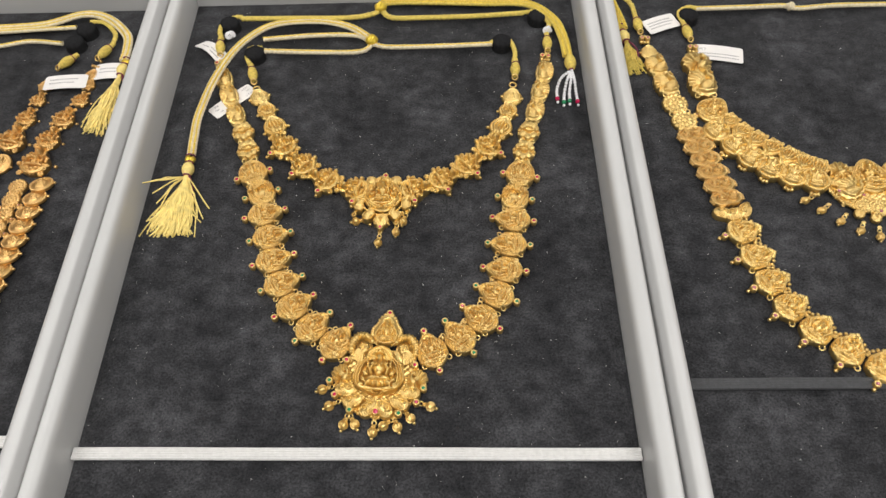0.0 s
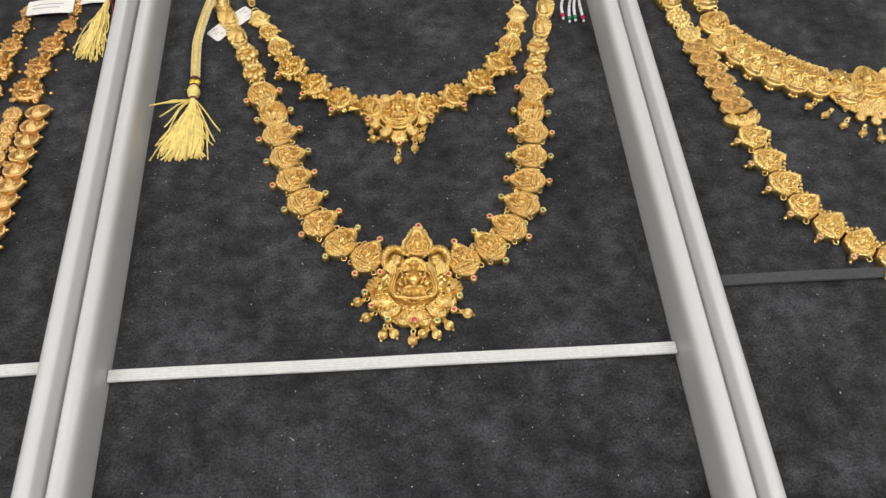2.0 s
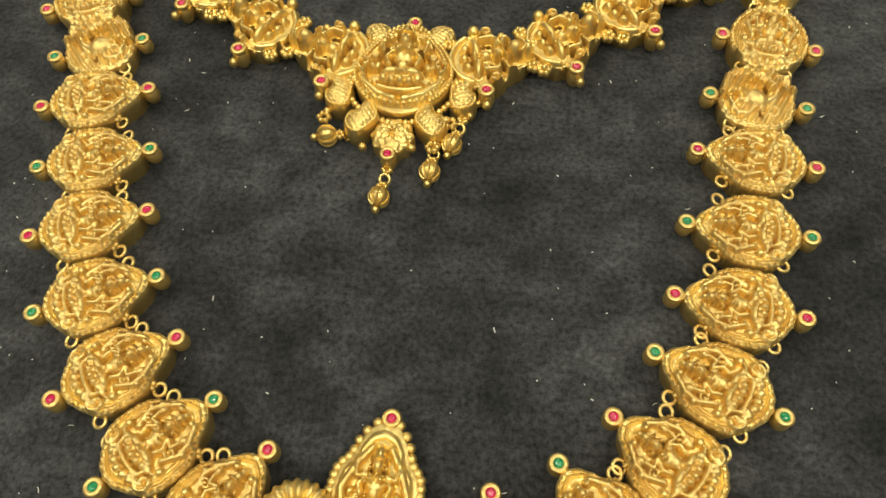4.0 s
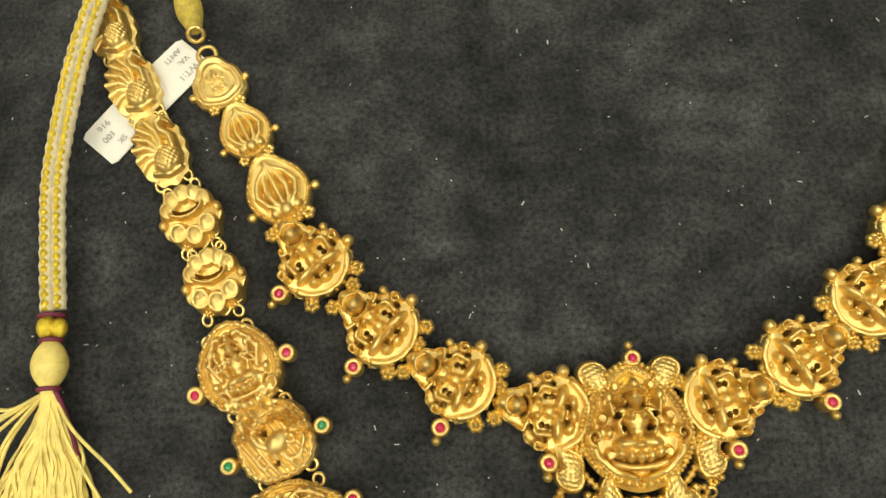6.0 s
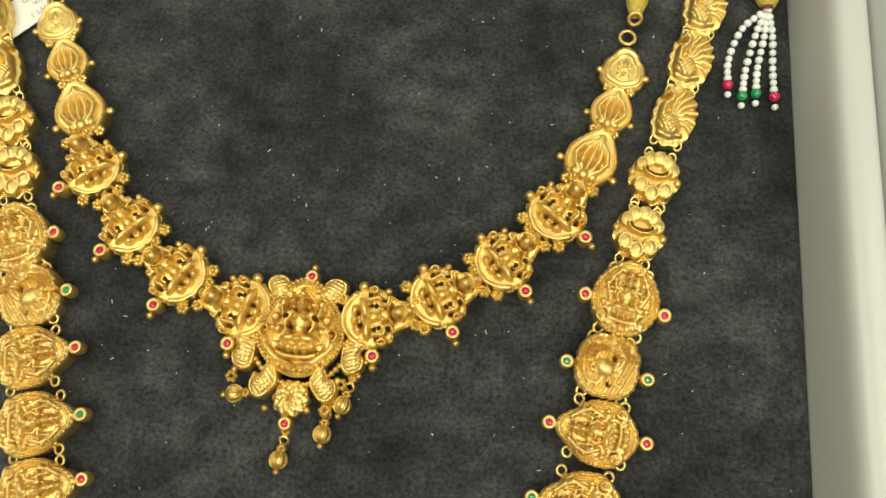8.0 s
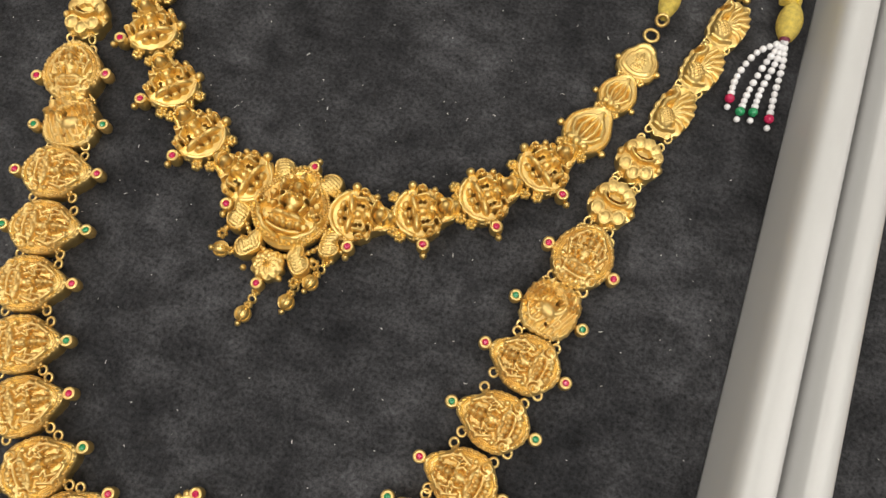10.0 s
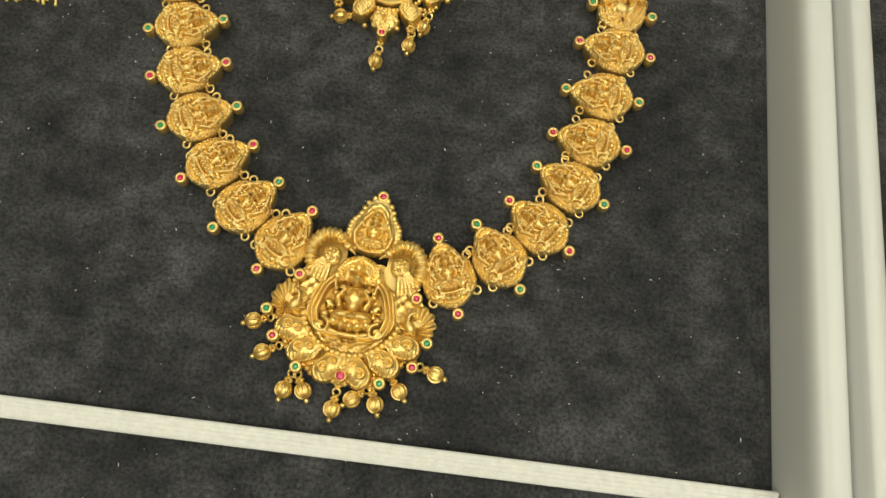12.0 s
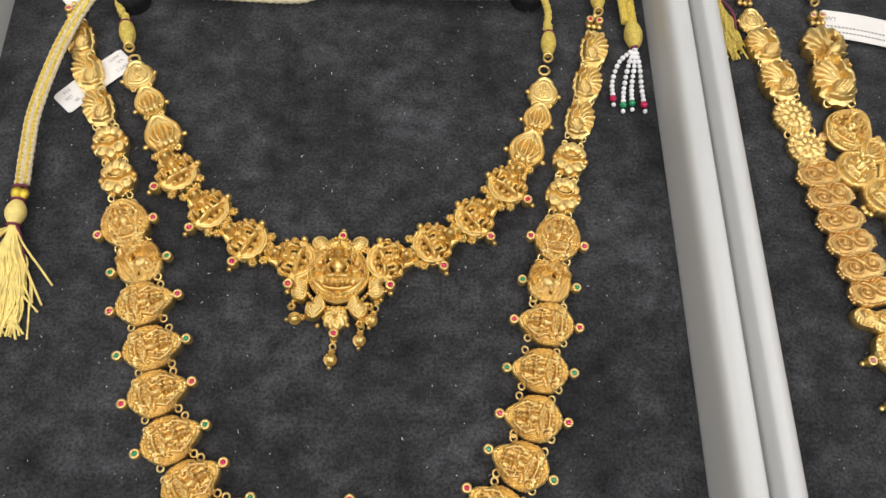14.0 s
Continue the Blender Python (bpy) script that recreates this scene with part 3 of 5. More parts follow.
def seat_mesh(side):
    """Figure link of the short necklace, with a stone on one flank and a bead on the other."""
    def out(th):
        a = np.abs((th - np.pi / 2 + np.pi) % (2 * np.pi) - np.pi)
        return 6.7 + 2.6 * np.exp(-(a / 0.34) ** 2) - 1.1 * np.exp(-((a - 0.85) / 0.3) ** 2) + 1.0 * np.exp(-((a - 2.25) / 0.5) ** 2) + 1.1 * np.exp(-((a - np.pi) / 0.6) ** 2) + 0.14 * np.cos(a * 17)
    s = Soup().relief(out, seat_height, 54, 160)
    s.extra().ball(side * 11.0, -2.1, 2.6, 0.95, nu=9)
    s.extra().ball(-side * 7.5, -2.0, 3.2, 1.25, nu=10)
    s.extra().ball(-side * 5.6, 3.4, 3.0, 0.9, nu=8)
    granules(s, ((-2.8, 8.6), (2.8, 8.6), (-5.4, -7.2), (5.4, -7.2)))
    for k in range(11):
        a = radians(196 + k * 14.8)
        s.extra().ball(7.5 * math.cos(a), 0.2 + 7.9 * math.sin(a), 2.6, 0.6, nu=7, nv=5)
    return s.lift(0.8).mesh("figure_link")


def leaf_height(x, y, u, th):
    z = 3.0 + 0.5 * (1 - u * u) + 1.0 * np.exp(-((u - 0.93) / 0.055) ** 2) * (0.65 + 0.35 * np.cos(48 * th))
    for k in (-2, -1, 0, 1, 2):
        z = ridge(z, x, y, [(k * 0.35, -4.4), (k * 1.5, -2.4), (k * 2.0, 0.0), (k * 1.5, 2.6), (k * 0.8, 4.6 - abs(k) * 0.3), (k * 0.2 + 0.2, 6.2 - abs(k) * 0.8)], 0.78, 1.8, 3.0)
    for sx in (-1, 1):
        z = bump(z, x, y, sx * 2.2, -4.4, 1.2, 1.2, 1.6, 3.2)
    return bump(z, x, y, 0, -4.6, 1.5, 1.5, 2.0, 3.4)


def leaf_mesh():
    s = Soup().relief(lambda th: 6.3 + 2.5 * np.exp(-(np.abs((th - np.pi / 2 + np.pi) % (2 * np.pi) - np.pi) / 0.5) ** 2) + 0.7 * np.exp(-((th - 1.5 * np.pi) / 0.8) ** 2), leaf_height, 36, 120)
    for xx in (-6.9, 6.9):
        s.extra().ball(xx, -2.2, 2.4, 1.05, nu=9)
        s.extra().ball(xx * 0.85, -1.9, 2.3, 0.6, nu=7, nv=5)
    for x, y in ((-3.2, -6.6), (3.2, -6.6)):
        for k in range(6):
            s.extra().ball(x + 0.8 * math.cos(k), y + 0.8 * math.sin(k), 2.6, 0.75, nu=7, nv=5)
    return s.lift(1.2).mesh("leaf_link")


def small_round_mesh():
    def h(x, y, u, th):
        z = 2.2 + 0.8 * np.sqrt(np.maximum(0, 1 - (u * 0.98) ** 2)) + 0.6 * np.exp(-((u - 0.86) / 0.08) ** 2) + 0.3 * np.exp(-((u - 0.62) / 0.06) ** 2)
        return seated(z, x, y, 0.62, 2.6, -0.3)
    s = Soup().relief(pear_outline(5.5, 1.6, 0.6, 0.2), h, 26, 90)
    for xx in (-5.9, 5.9):
        s.extra().ball(xx, -0.8, 2.2, 0.95, nu=9)
    for x, y in ((-2.9, -5.4), (2.9, -5.4)):
        for k in range(5):
            s.extra().ball(x + 0.7 * math.cos(k * 1.3), y + 0.7 * math.sin(k * 1.3), 2.3, 0.7, nu=7, nv=5)
    return s.mesh("small_link")


def drop_mesh(r=2.5, ribs=12):
    s = Soup()
    s.ball(0, 0, r, r, r, r * 0.98, nu=24, nv=11)
    th = np.linspace(-1.2, 1.2, 9)
    for k in range(ribs):
        a = 2 * math.pi * k / ribs
        s.tube([(r * 1.0 * math.cos(t) * math.sin(a), r * 1.0 * math.sin(t), r + r * math.cos(t) * math.cos(a)) for t in th], 0.28, 5)
    s.ball(0, -r - 0.75, r * 0.9, 0.85, nu=9)
    for k in range(6):
        s.ball(0.75 * math.cos(k * 1.05), r + 0.7 + 0.6 * math.sin(k * 1.05), r, 0.6, nu=7, nv=5)
    s.ring(0, r + 2.6, r * 0.8, 1.05, 0.36, tilt=0.5)
    for k in range(6):
        s.ball(0.75 * math.cos(k * 1.05), r + 4.6 + 0.6 * math.sin(k * 1.05), r, 0.62, nu=7, nv=5)
    return s.mesh("drop_bead")


PEAR, ROUND, BIRD, CUP, PEACOCK = pear_mesh(), round_mesh(), bird_mesh(), cup_mesh(), peacock_mesh()
SEAT_L, SEAT_R, LEAF, SMALL = seat_mesh(1), seat_mesh(-1), leaf_mesh(), small_round_mesh()
DROP, DROP_SMALL = drop_mesh(2.15, 10), drop_mesh(2.0, 9)


def cord_end(parent, x, y, deg, z=4.0, length=15.0):
    """Yellow thread-wound cone that ends a cord, with a gold hook."""
    t = np.linspace(0, 1, 60)
    r = 1.5 + 1.9 * np.sin(np.clip(t * 1.15, 0, 1) * math.pi) ** 1.2 * (0.6 + 0.4 * (1 - t)) + 0.10 * np.cos(t * 150)
    s = Soup().tube(np.stack([np.zeros(60), -length / 2 + t * length, np.full(60, 0.0)], -1), r, 12)
    ob = part("cord_end", s.mesh("cord_end"), YELLOW, parent, "thread-wound yellow cord end", at(x, y, deg, z))
    w = Soup().ring(0, 0, 0, 2.3, 0.35, tilt=math.pi / 2).mesh("binding")
    part("binding", w, MAROON, ob, "maroon thread binding", pose(0, length * 0.00022, 0))
    hook = Soup().ring(0, -length / 2 - 1.0, 0, 1.7, 0.55, tilt=0.9).mesh("hook")
    part("hook", hook, GOLD, ob)
    return ob


def ring_mesh():
    return Soup().ring(0, 0, 1.6, 2.1, 0.55).mesh("ring")


RING = ring_mesh()


def cluster_mesh():
    s = Soup()
    for x, y in ((0, -1.6), (-2.2, -1.6), (2.2, -1.6), (0, 3.8)):
        s.ball(x, y, 2.2, 1.25, nu=9)
    return s.mesh("top_link")


CLUSTER = cluster_mesh()


# ---- long necklace ----
long_necklace = thing("long_necklace", "long antique gold necklace with figure links and large pendant", "necklace", "necklaces in the trays")
PEARS = ((-58.2, 132.8, 17, "r"), (-53.3, 117.5, 16, "g"), (-49.4, 102.5, 19.5, "r"), (-43.1, 87.9, 24, "g"), (-35.0, 74.5, 35, "r"), (-24.3, 62.6, 45, "g"), (-11.6, 53.7, 56.5, "r"),
         (78.5, 127.9, 173, "r"), (75.6, 111.6, 176, "g"), (72.7, 95.8, 173, "r"), (67.9, 81.1, 155.5, "g"), (59.8, 67.4, 145, "r"), (48.9, 56.7, 129, "g"), (35.4, 49.3, 111, "r"))
for x, y, a, stone in PEARS:
    link = part("link", PEAR, GOLD_MATT, long_necklace, "", at(x, y, a))
    gem(stone, link, 0, 11.3, 5.6)
    gem(stone, link, 0, -11.3, 5.6)
for x, y, a in ((-69.1, 161.6, 112), (84.0, 159.6, 79)):
    link = part("link", ROUND, GOLD_MATT, long_necklace, "", at(x, y, a) @ Matrix.Diagonal((1.0, 1.09, 1.0, 1)))
    gem("r", link, 9.7, -1.0, 5.8)
    gem("r", link, -9.7, -1.0, 5.8)
for x, y, a in ((-62.3, 147.5, 110), (80.3, 143.4, 82)):
    link = part("link", BIRD, GOLD_MATT, long_necklace, "", at(x, y, a) @ Matrix.Diagonal((1 if x < 0 else -1, 1, 1, 1)))
    gem("g", link, 9.6, -1.0, 5.6)
    gem("g", link, -9.6, -1.0, 5.6)
for x, y, a in ((-75.0, 179.9, 105), (-80.2, 194.2, 109), (87.2, 177.2, 78), (90.7, 192.4, 78)):
    part("link", CUP, GOLD, long_necklace, "", at(x, y, a) @ Matrix.Diagonal((0.84, 1.0, 1.0, 1)))
for x, y, a in ((-87.4, 210.2, 112), (-94.2, 226.2, 112), (-100.2, 241.2, 110), (95.6, 210.6, 76), (99.8, 227.6, 77), (103.6, 244.2, 79)):
    part("link", PEACOCK, GOLD, long_necklace, "", at(x, y, a) @ Matrix.Diagonal((0.82 if x < 0 else -0.82, 1.02, 0.9, 1)))
for x, y, a in ((-105.0, 255.0, 105), (105.0, 257.5, 82)):
    link = part("link", CLUSTER, GOLD, long_necklace, "", at(x, y, a))
    gem("r", link, -1.9, 1.4, 3.5)
    gem("r", link, 1.9, 1.4, 3.5)
for x, y, a in ((-107.5, 271.0, 100), (107.0, 271.0, 88)):
    cord_end(long_necklace, x, y, a)


ARCH = ((3.0, -10.8), (8.2, -9.6), (10.6, -4.6), (10.0, 0.0), (8.6, 4.0), (6.6, 6.4))


def big_figure_height(x, y, u, th):
    z = 2.7 + 0.4 * (1 - u * u)
    for sx in (-1, 1):
        z = ridge(z, x, y, flat_curve([(sx * px, py) for px, py in ARCH]), 1.6, 2.4, 3.6)
        for off in (-1.15, 0.0, 1.15):
            z = ridge(z, x, y, flat_curve([(sx * px * (1 + off * 0.1), py * (1 + off * 0.1)) for px, py in ARCH]), 0.46, 1.1, 5.9 - 0.3 * abs(off))
        for cx, cy, rr in ((5.4, 2.4, 1.0), (7.0, -0.6, 1.1), (7.4, -4.0, 1.2), (5.6, -1.6, 0.8)):
            z = bump(z, x, y, sx * cx, cy, rr, rr, 1.5, 4.4)
        z = ridge(z, x, y, spiral(sx * 7.6, -7.4, 2.4, 0.4, 90, 90 + sx * 420, 20), 0.75, 2.6, 4.4)
    r = np.hypot(x, y - 7.0)
    halo = (y > 5.5) & (r < 6.6)
    z = np.where(halo, np.maximum(z, 5.3 + 0.35 * np.cos(np.arctan2(y - 7, x) * 40) * (r > 3.4) + 0.6 * np.exp(-((r - 5.9) / 0.5) ** 2)), z)
    z = seated(z, x, y, 2.25, 3.4, -0.15, 1.35)
    for k in range(-4, 5):
        z = bump(z, x, y, k * 1.9, -11.4 + 0.14 * k * k, 1.05, 1.2, 2.2, 3.4)
    for cx, cy in ((-2.9, 0.1), (2.9, 0.1), (-4.3, 3.0), (4.3, 3.0), (-7.4, -1.4), (7.4, -1.4)):
        z = dent(z, x, y, cx, cy, 0.42, 2.2)
    return z


def paisley_mesh():
    def h(x, y, u, th):
        z = 1.6 + 3.2 * np.sqrt(np.maximum(0, 1 - (u * 0.995) ** 2)) + 0.7 * np.exp(-((u - 0.90) / 0.06) ** 2) * (0.6 + 0.4 * np.cos(40 * th))
        z = ridge(z, x, y, spiral(-1.2, 0.2, 1.7, 0.3, 20, 480), 0.34, 0.8, 4.6)
        z = ridge(z, x, y, spiral(1.6, 0.6, 1.2, 0.2, 160, -260), 0.32, 0.8, 4.4)
        return np.where(y < -1.2, z + 0.22 * np.cos(x * 6), z)
    return Soup().relief(lambda th: 3.5 + 1.4 * np.cos(th - 0.25) ** 2 + 1.2 * np.exp(-((th - 0.25) / 0.3) ** 2), h, 24, 84).mesh("paisley")


def fan_mesh(r=5.0):
    def h(x, y, u, th):
        a = np.arctan2(y + 3.0, x + 0.5)
        z = 2.8 + 1.3 * np.sqrt(np.maximum(0, 1 - (u * 0.97) ** 2)) + 0.5 * np.cos(a * 17) * (u > 0.25)
        z = bump(z, x, y, 1.6, -1.8, 2.3, 1.7, 2.2, 3.0, 0.7)
        z = ridge(z, x, y, [(2.6, -1.0), (3.0, 1.2), (1.9, 2.4)], 0.7, 1.8, 3.1)
        return dent(z, x, y, 1.5, 0.6, 0.6, 1.0)
    return Soup().relief(lambda th: r + 0.4 * np.cos(11 * th), h, 26, 90).mesh("peacock_fan")


def perched_mesh():
    """A bird with an arched, ringed neck, a round scaled breast and a spread of tail feathers."""
    s = Soup().relief(lambda th: 4.6 + 1.6 * np.abs(np.sin(th)), lambda x, y, u, th: 2.0 + 0.4 * (1 - u * u), 10, 60)
    neck = smooth_line(((-4.6, -3.4, 3.4), (-5.3, -0.4, 4.0), (-4.6, 3.2, 4.4), (-1.6, 6.2, 4.6), (1.8, 6.2, 4.6), (4.2, 4.2, 4.6), (5.2, 2.4, 4.4)), 14)
    t = np.linspace(0, 1, len(neck))
    s.tube(neck, (1.5 + 0.55 * np.sin(math.pi * t)) * (1 - 0.35 * t ** 4) + 0.26 * np.cos(t * 110), 14)
    s.ball(5.0, 2.9, 4.7, 1.45, 1.25, 1.4, 0.6, 12, 8)
    s.tube(((5.4, 2.5, 4.6), (6.6, 1.6, 4.2), (7.2, 0.7, 3.8)), (0.75, 0.5, 0.15), 8)
    for i in range(9):
        a = i * 2.4
        q = 0.55 * math.sqrt(i)
        s.ball(0.6 + q * math.cos(a) * 1.25, 0.2 + q * math.sin(a) * 1.4, 5.6 - 0.22 * q * q, 0.72, nu=8, nv=6)
    s.ball(0.6, 0.2, 4.0, 2.9, 3.1, 1.7, nu=20, nv=10)
    for k in range(6):
        w = -1.2 - 0.95 * k
        f = smooth_line(((0.2 - 0.4 * k, -2.2 + 0.35 * k, 4.4), (w + 0.9, -4.4 + 0.3 * k, 4.3), (w - 0.1, -7.6 + 0.75 * k, 3.2)), 10)
        s.tube(f, 0.72 + 0.09 * np.cos(np.arange(len(f)) * 1.9), 8)
    return s.mesh("perched_bird")


def crown_mesh():
    def h(x, y, u, th):
        z = 3.4 + 1.2 * np.sqrt(np.maximum(0, 1 - (u * 0.97) ** 2)) + 0.4 * np.exp(-((u - 0.8) / 0.05) ** 2)
        z = z - 0.5 * (u < 0.74)
        z = seated(z, x, y, 1.32, 3.8, -0.4, 1.3)
        for sx in (-1, 1):
            z = ridge(z, x, y, [(sx * 4.6, -3.6), (sx * 5.4, -0.6), (sx * 3.8, 3.0), (sx * 1.6, 6.4)], 0.7, 1.4, 3.8)
        return z
    o = pear_outline(6.9, 4.0, 0.5, -0.6)
    s = Soup().relief(o, h, 36, 110)
    return s.mesh("crest")


def plate_mesh():
    """Backing of the large pendant with a beaded edge."""
    s = Soup()
    def out(th):
        return 20.4 + 0.25 * np.cos(26 * th) - 6.5 * np.exp(-((th - np.pi / 2) / 1.0) ** 2)
    s.relief(out, lambda x, y, u, th: 2.4 + 0.5 * np.cos(x * 1.9) * np.cos(y * 1.9), 34, 150)
    for k in range(46):
        a = radians(168 + k * 4.5)
        r = float(out(np.array([a % (2 * math.pi)]))[0]) + 0.3
        s.extra().ball(r * math.cos(a), r * math.sin(a), 2.7, 1.0, nu=8, nv=6)
    return s.mesh("pendant_plate")


pend = part("pendant", plate_mesh(), GOLD, long_necklace, "large beaded gold pendant", at(10.3, 37.1, 86))
inv = at(9.6, 37.0, 86).inverted()


def on_pendant(name, me, x, y, deg, z=0.0, mirror=False, scale=1.0):
    m = inv @ at(x, y, deg, z) @ Matrix.Diagonal((-scale if mirror else scale, scale, scale, 1))
    return part(name, me, GOLD, pend, "", m)


def figure_outline(th):
    a = np.abs((th - np.pi / 2 + np.pi) % (2 * np.pi) - np.pi)
    return 11.5 + 2.2 * np.exp(-(a / 0.5) ** 2) - 1.9 * np.exp(-((a - 0.9) / 0.35) ** 2) + 1.5 * np.exp(-((a - 2.0) / 0.5) ** 2)


BIG_FIGURE = Soup().relief(figure_outline, big_figure_height, 70, 190).mesh("figure")
on_pendant("figure", BIG_FIGURE, 9.7, 37.8, 88, 1.2)
PAISLEY, FAN, PERCHED, CREST = paisley_mesh(), fan_mesh(), perched_mesh(), crown_mesh()
on_pendant("crest", CREST, 12.3, 58.6, 86, 1.2)
BORDER = Soup().ball(0, 0, 3.2, 0.95, nu=9, nv=7).mesh("bead")
for a in np.linspace(-0.5, math.pi + 0.5, 25):
    r = float(pear_outline(6.9, 4.0, 0.5, -0.6)(np.array([a]))[0]) * 1.05
    q = at(12.3, 58.6, 86, 1.0) @ Vector((r * math.cos(a) * 0.001, r * math.sin(a) * 0.001, 0))
    on_pendant("bead", BORDER, q.x * 1000, q.y * 1000, 90, 1.0)
for k in range(22):
    a = radians(200 + k * 6.7)
    on_pendant("bead", BORDER, 9.7 + 13.6 * math.cos(a), 37.0 + 13.4 * math.sin(a), 90, 1.6)
on_pendant("bird", PERCHED, 1.0, 50.4, 96, 1.4)
on_pendant("bird", PERCHED, 21.8, 49.2, 78, 1.4, True)
on_pendant("bird", FAN, -8.3, 37.4, 100, 1.0)
on_pendant("bird", FAN, 28.0, 34.6, 74, 1.0, True)
for x, y, a, mir in ((-6.2, 29.2, 70, False), (-2.0, 23.8, 95, False), (5.4, 19.9, 118, False), (13.0, 19.4, 54, True), (20.0, 22.6, 76, True), (24.8, 27.6, 98, True)):
    on_pendant("paisley", PAISLEY, x, y, a, 1.4, mir, 1.04)
for x, y, k in ((13.4, 70.2, "r"), (-6.4, 44.2, "r"), (26.8, 41.4, "r"), (-13.8, 33.6, "g"), (31.2, 29.4, "g"), (-10.8, 26.4, "r"), (28.0, 22.4, "r"), (-3.2, 18.8, "g"), (19.8, 17.0, "g"), (9.2, 17.8, "b")):
    on_pendant("bezel", BEZEL, x, y, 90, 1.4 if y < 60 else 0.6)
    me, mat = {"r": (GEM_RED, RUBY), "g": (GEM_GREEN, EMERALD), "b": (GEM_BIG, RUBY)}[k]
    part("gem", me, mat, pend, "red stone" if k != "g" else "green stone", inv @ at(x, y, 90, 5.9 if y < 60 else 5.1))
for x, y, a in ((-17.4, 30.2, 20), (-13.4, 21.9, 30), (-5.9, 12.6, 72), (-0.6, 12.9, 118), (7.9, 9.0, 84), (12.8, 12.2, 40), (19.3, 11.6, 110), (25.3, 15.8, 128), (34.6, 21.6, 160)):
    on_pendant("drop_bead", DROP, x, y, a)

# ---- short necklace ----
short_necklace = thing("short_necklace", "short antique gold necklace with pierced figure links and pendant", "necklace", "necklaces in the trays")
for x, y, a in ((-10.1, 149.8, 166), (-27.3, 157.0, 150), (-41.6, 168.6, 137), (-54.7, 183.2, 127)):
    link = part("link", SEAT_L, GOLD, short_necklace, "", at(x, y, a) @ Matrix.Diagonal((-1.08, 1.08, 1.3, 1)))
    gem("r", link, 8.6, -1.8, 4.8)
for x, y, a in ((24.4, 150.0, 13), (40.3, 157.1, 29), (55.0, 167.8, 42), (67.2, 181.6, 54)):
    link = part("link", SEAT_R, GOLD, short_necklace, "", at(x, y, a) @ Matrix.Diagonal((-1.08, 1.08, 1.3, 1)))
    gem("r", link, -8.6, -1.8, 4.8)
for x, y, a, me, k in ((-61.5, 198.4, 116, LEAF, 1.08), (-68.8, 212.8, 114, LEAF, 0.9), (-75.4, 225.4, 112, SMALL, 1.06), (74.3, 195.9, 67, LEAF, 1.08), (79.2, 210.4, 74, LEAF, 0.88), (82.2, 223.2, 80, SMALL, 1.06)):
    part("link", me, GOLD, short_necklace, "", at(x, y, a) @ Matrix.Diagonal((k, k, k, 1)))
for x, y, a in ((-78.4, 233.4, 110), (83.2, 234.2, 80)):
    part("ring", RING, GOLD, short_necklace, "", at(x, y, a))
for x, y, a in ((-82.4, 245.6, 105), (85.2, 247.2, 86)):
    cord_end(short_necklace, x, y, a)


def oval_height(x, y, u, th):
    z = 3.2 + 0.6 * (1 - u * u) + 1.1 * np.exp(-((u - 0.87) / 0.11) ** 2)
    for sx in (-1, 1):
        z = ridge(z, x, y, [(sx * 8.8, -1.5), (sx * 7.8, -4.6), (sx * 5.0, -7.4), (sx * 1.0, -8.9)], 0.8, 1.9, 3.6)
        z = ridge(z, x, y, spiral(sx * 8.0, -1.0, 1.6, 0.3, -90, -90 + sx * 420), 0.55, 2.6, 4.0)
    z = z + 0.2 * (u < 0.78)
    for sx in (-1, 1):
        for cx, cy, rr in ((5.0, 5.2, 1.25), (6.3, 2.4, 1.2), (6.6, -0.4, 1.0), (3.4, 8.0, 1.0), (5.4, -4.4, 1.1)):
            z = bump(z, x, y, sx * cx, cy, rr, rr * 1.15, 1.7, 3.6)
            z = ridge(z, x, y, arc(sx * cx, cy, rr * 0.55, 0, 330, 10), 0.22, 0.5, 4.9)
    z = np.where((y > 4.6) & (np.hypot(x, y - 5.4) < 3.6), np.maximum(z, 4.2 + 0.3 * np.cos(np.arctan2(y - 5.4, x) * 30)), z)
    z = seated(z, x, y, 1.82, 3.9, 0.1, 1.2)
    for k in range(-5, 6):
        z = bump(z, x, y, k * 1.35, -9.9 + 0.10 * k * k, 0.72, 0.75, 1.5, 3.8)
    for cx, cy in ((-2.5, 0.2), (2.5, 0.2), (-3.5, 2.6), (3.5, 2.6)):
        z = dent(z, x, y, cx, cy, 0.6, 0.9)
    return z


def egg_outline(th):
    a = np.abs((th - np.pi / 2 + np.pi) % (2 * np.pi) - np.pi)
    return 10.1 + 2.9 * np.exp(-(a / 0.5) ** 2) + 1.3 * np.exp(-((a - np.pi) / 0.9) ** 2) + 0.6 * np.exp(-((a - 1.8) / 0.5) ** 2)


OVAL = Soup().relief(egg_outline, oval_height, 66, 180)
for frac, count, size, zz in ((0.97, 58, 0.55, 4.1), (0.86, 52, 0.5, 4.7)):
    for k in range(count):
        a = -0.9 + (math.pi + 1.8) * k / (count - 1)
        r = float(egg_outline(np.array([a % (2 * math.pi)]))[0]) * frac
        OVAL.extra().ball(r * math.cos(a), r * math.sin(a), zz, size, nu=8, nv=6)

spend = part("pendant", OVAL.mesh("pendant"), GOLD, short_necklace, "oval figure pendant", at(6.5, 145.4, 90, 0.6) @ Matrix.Diagonal((1, 1, 1.2, 1)))
inv2 = at(5.3, 145.6, 90, 0.6).inverted()


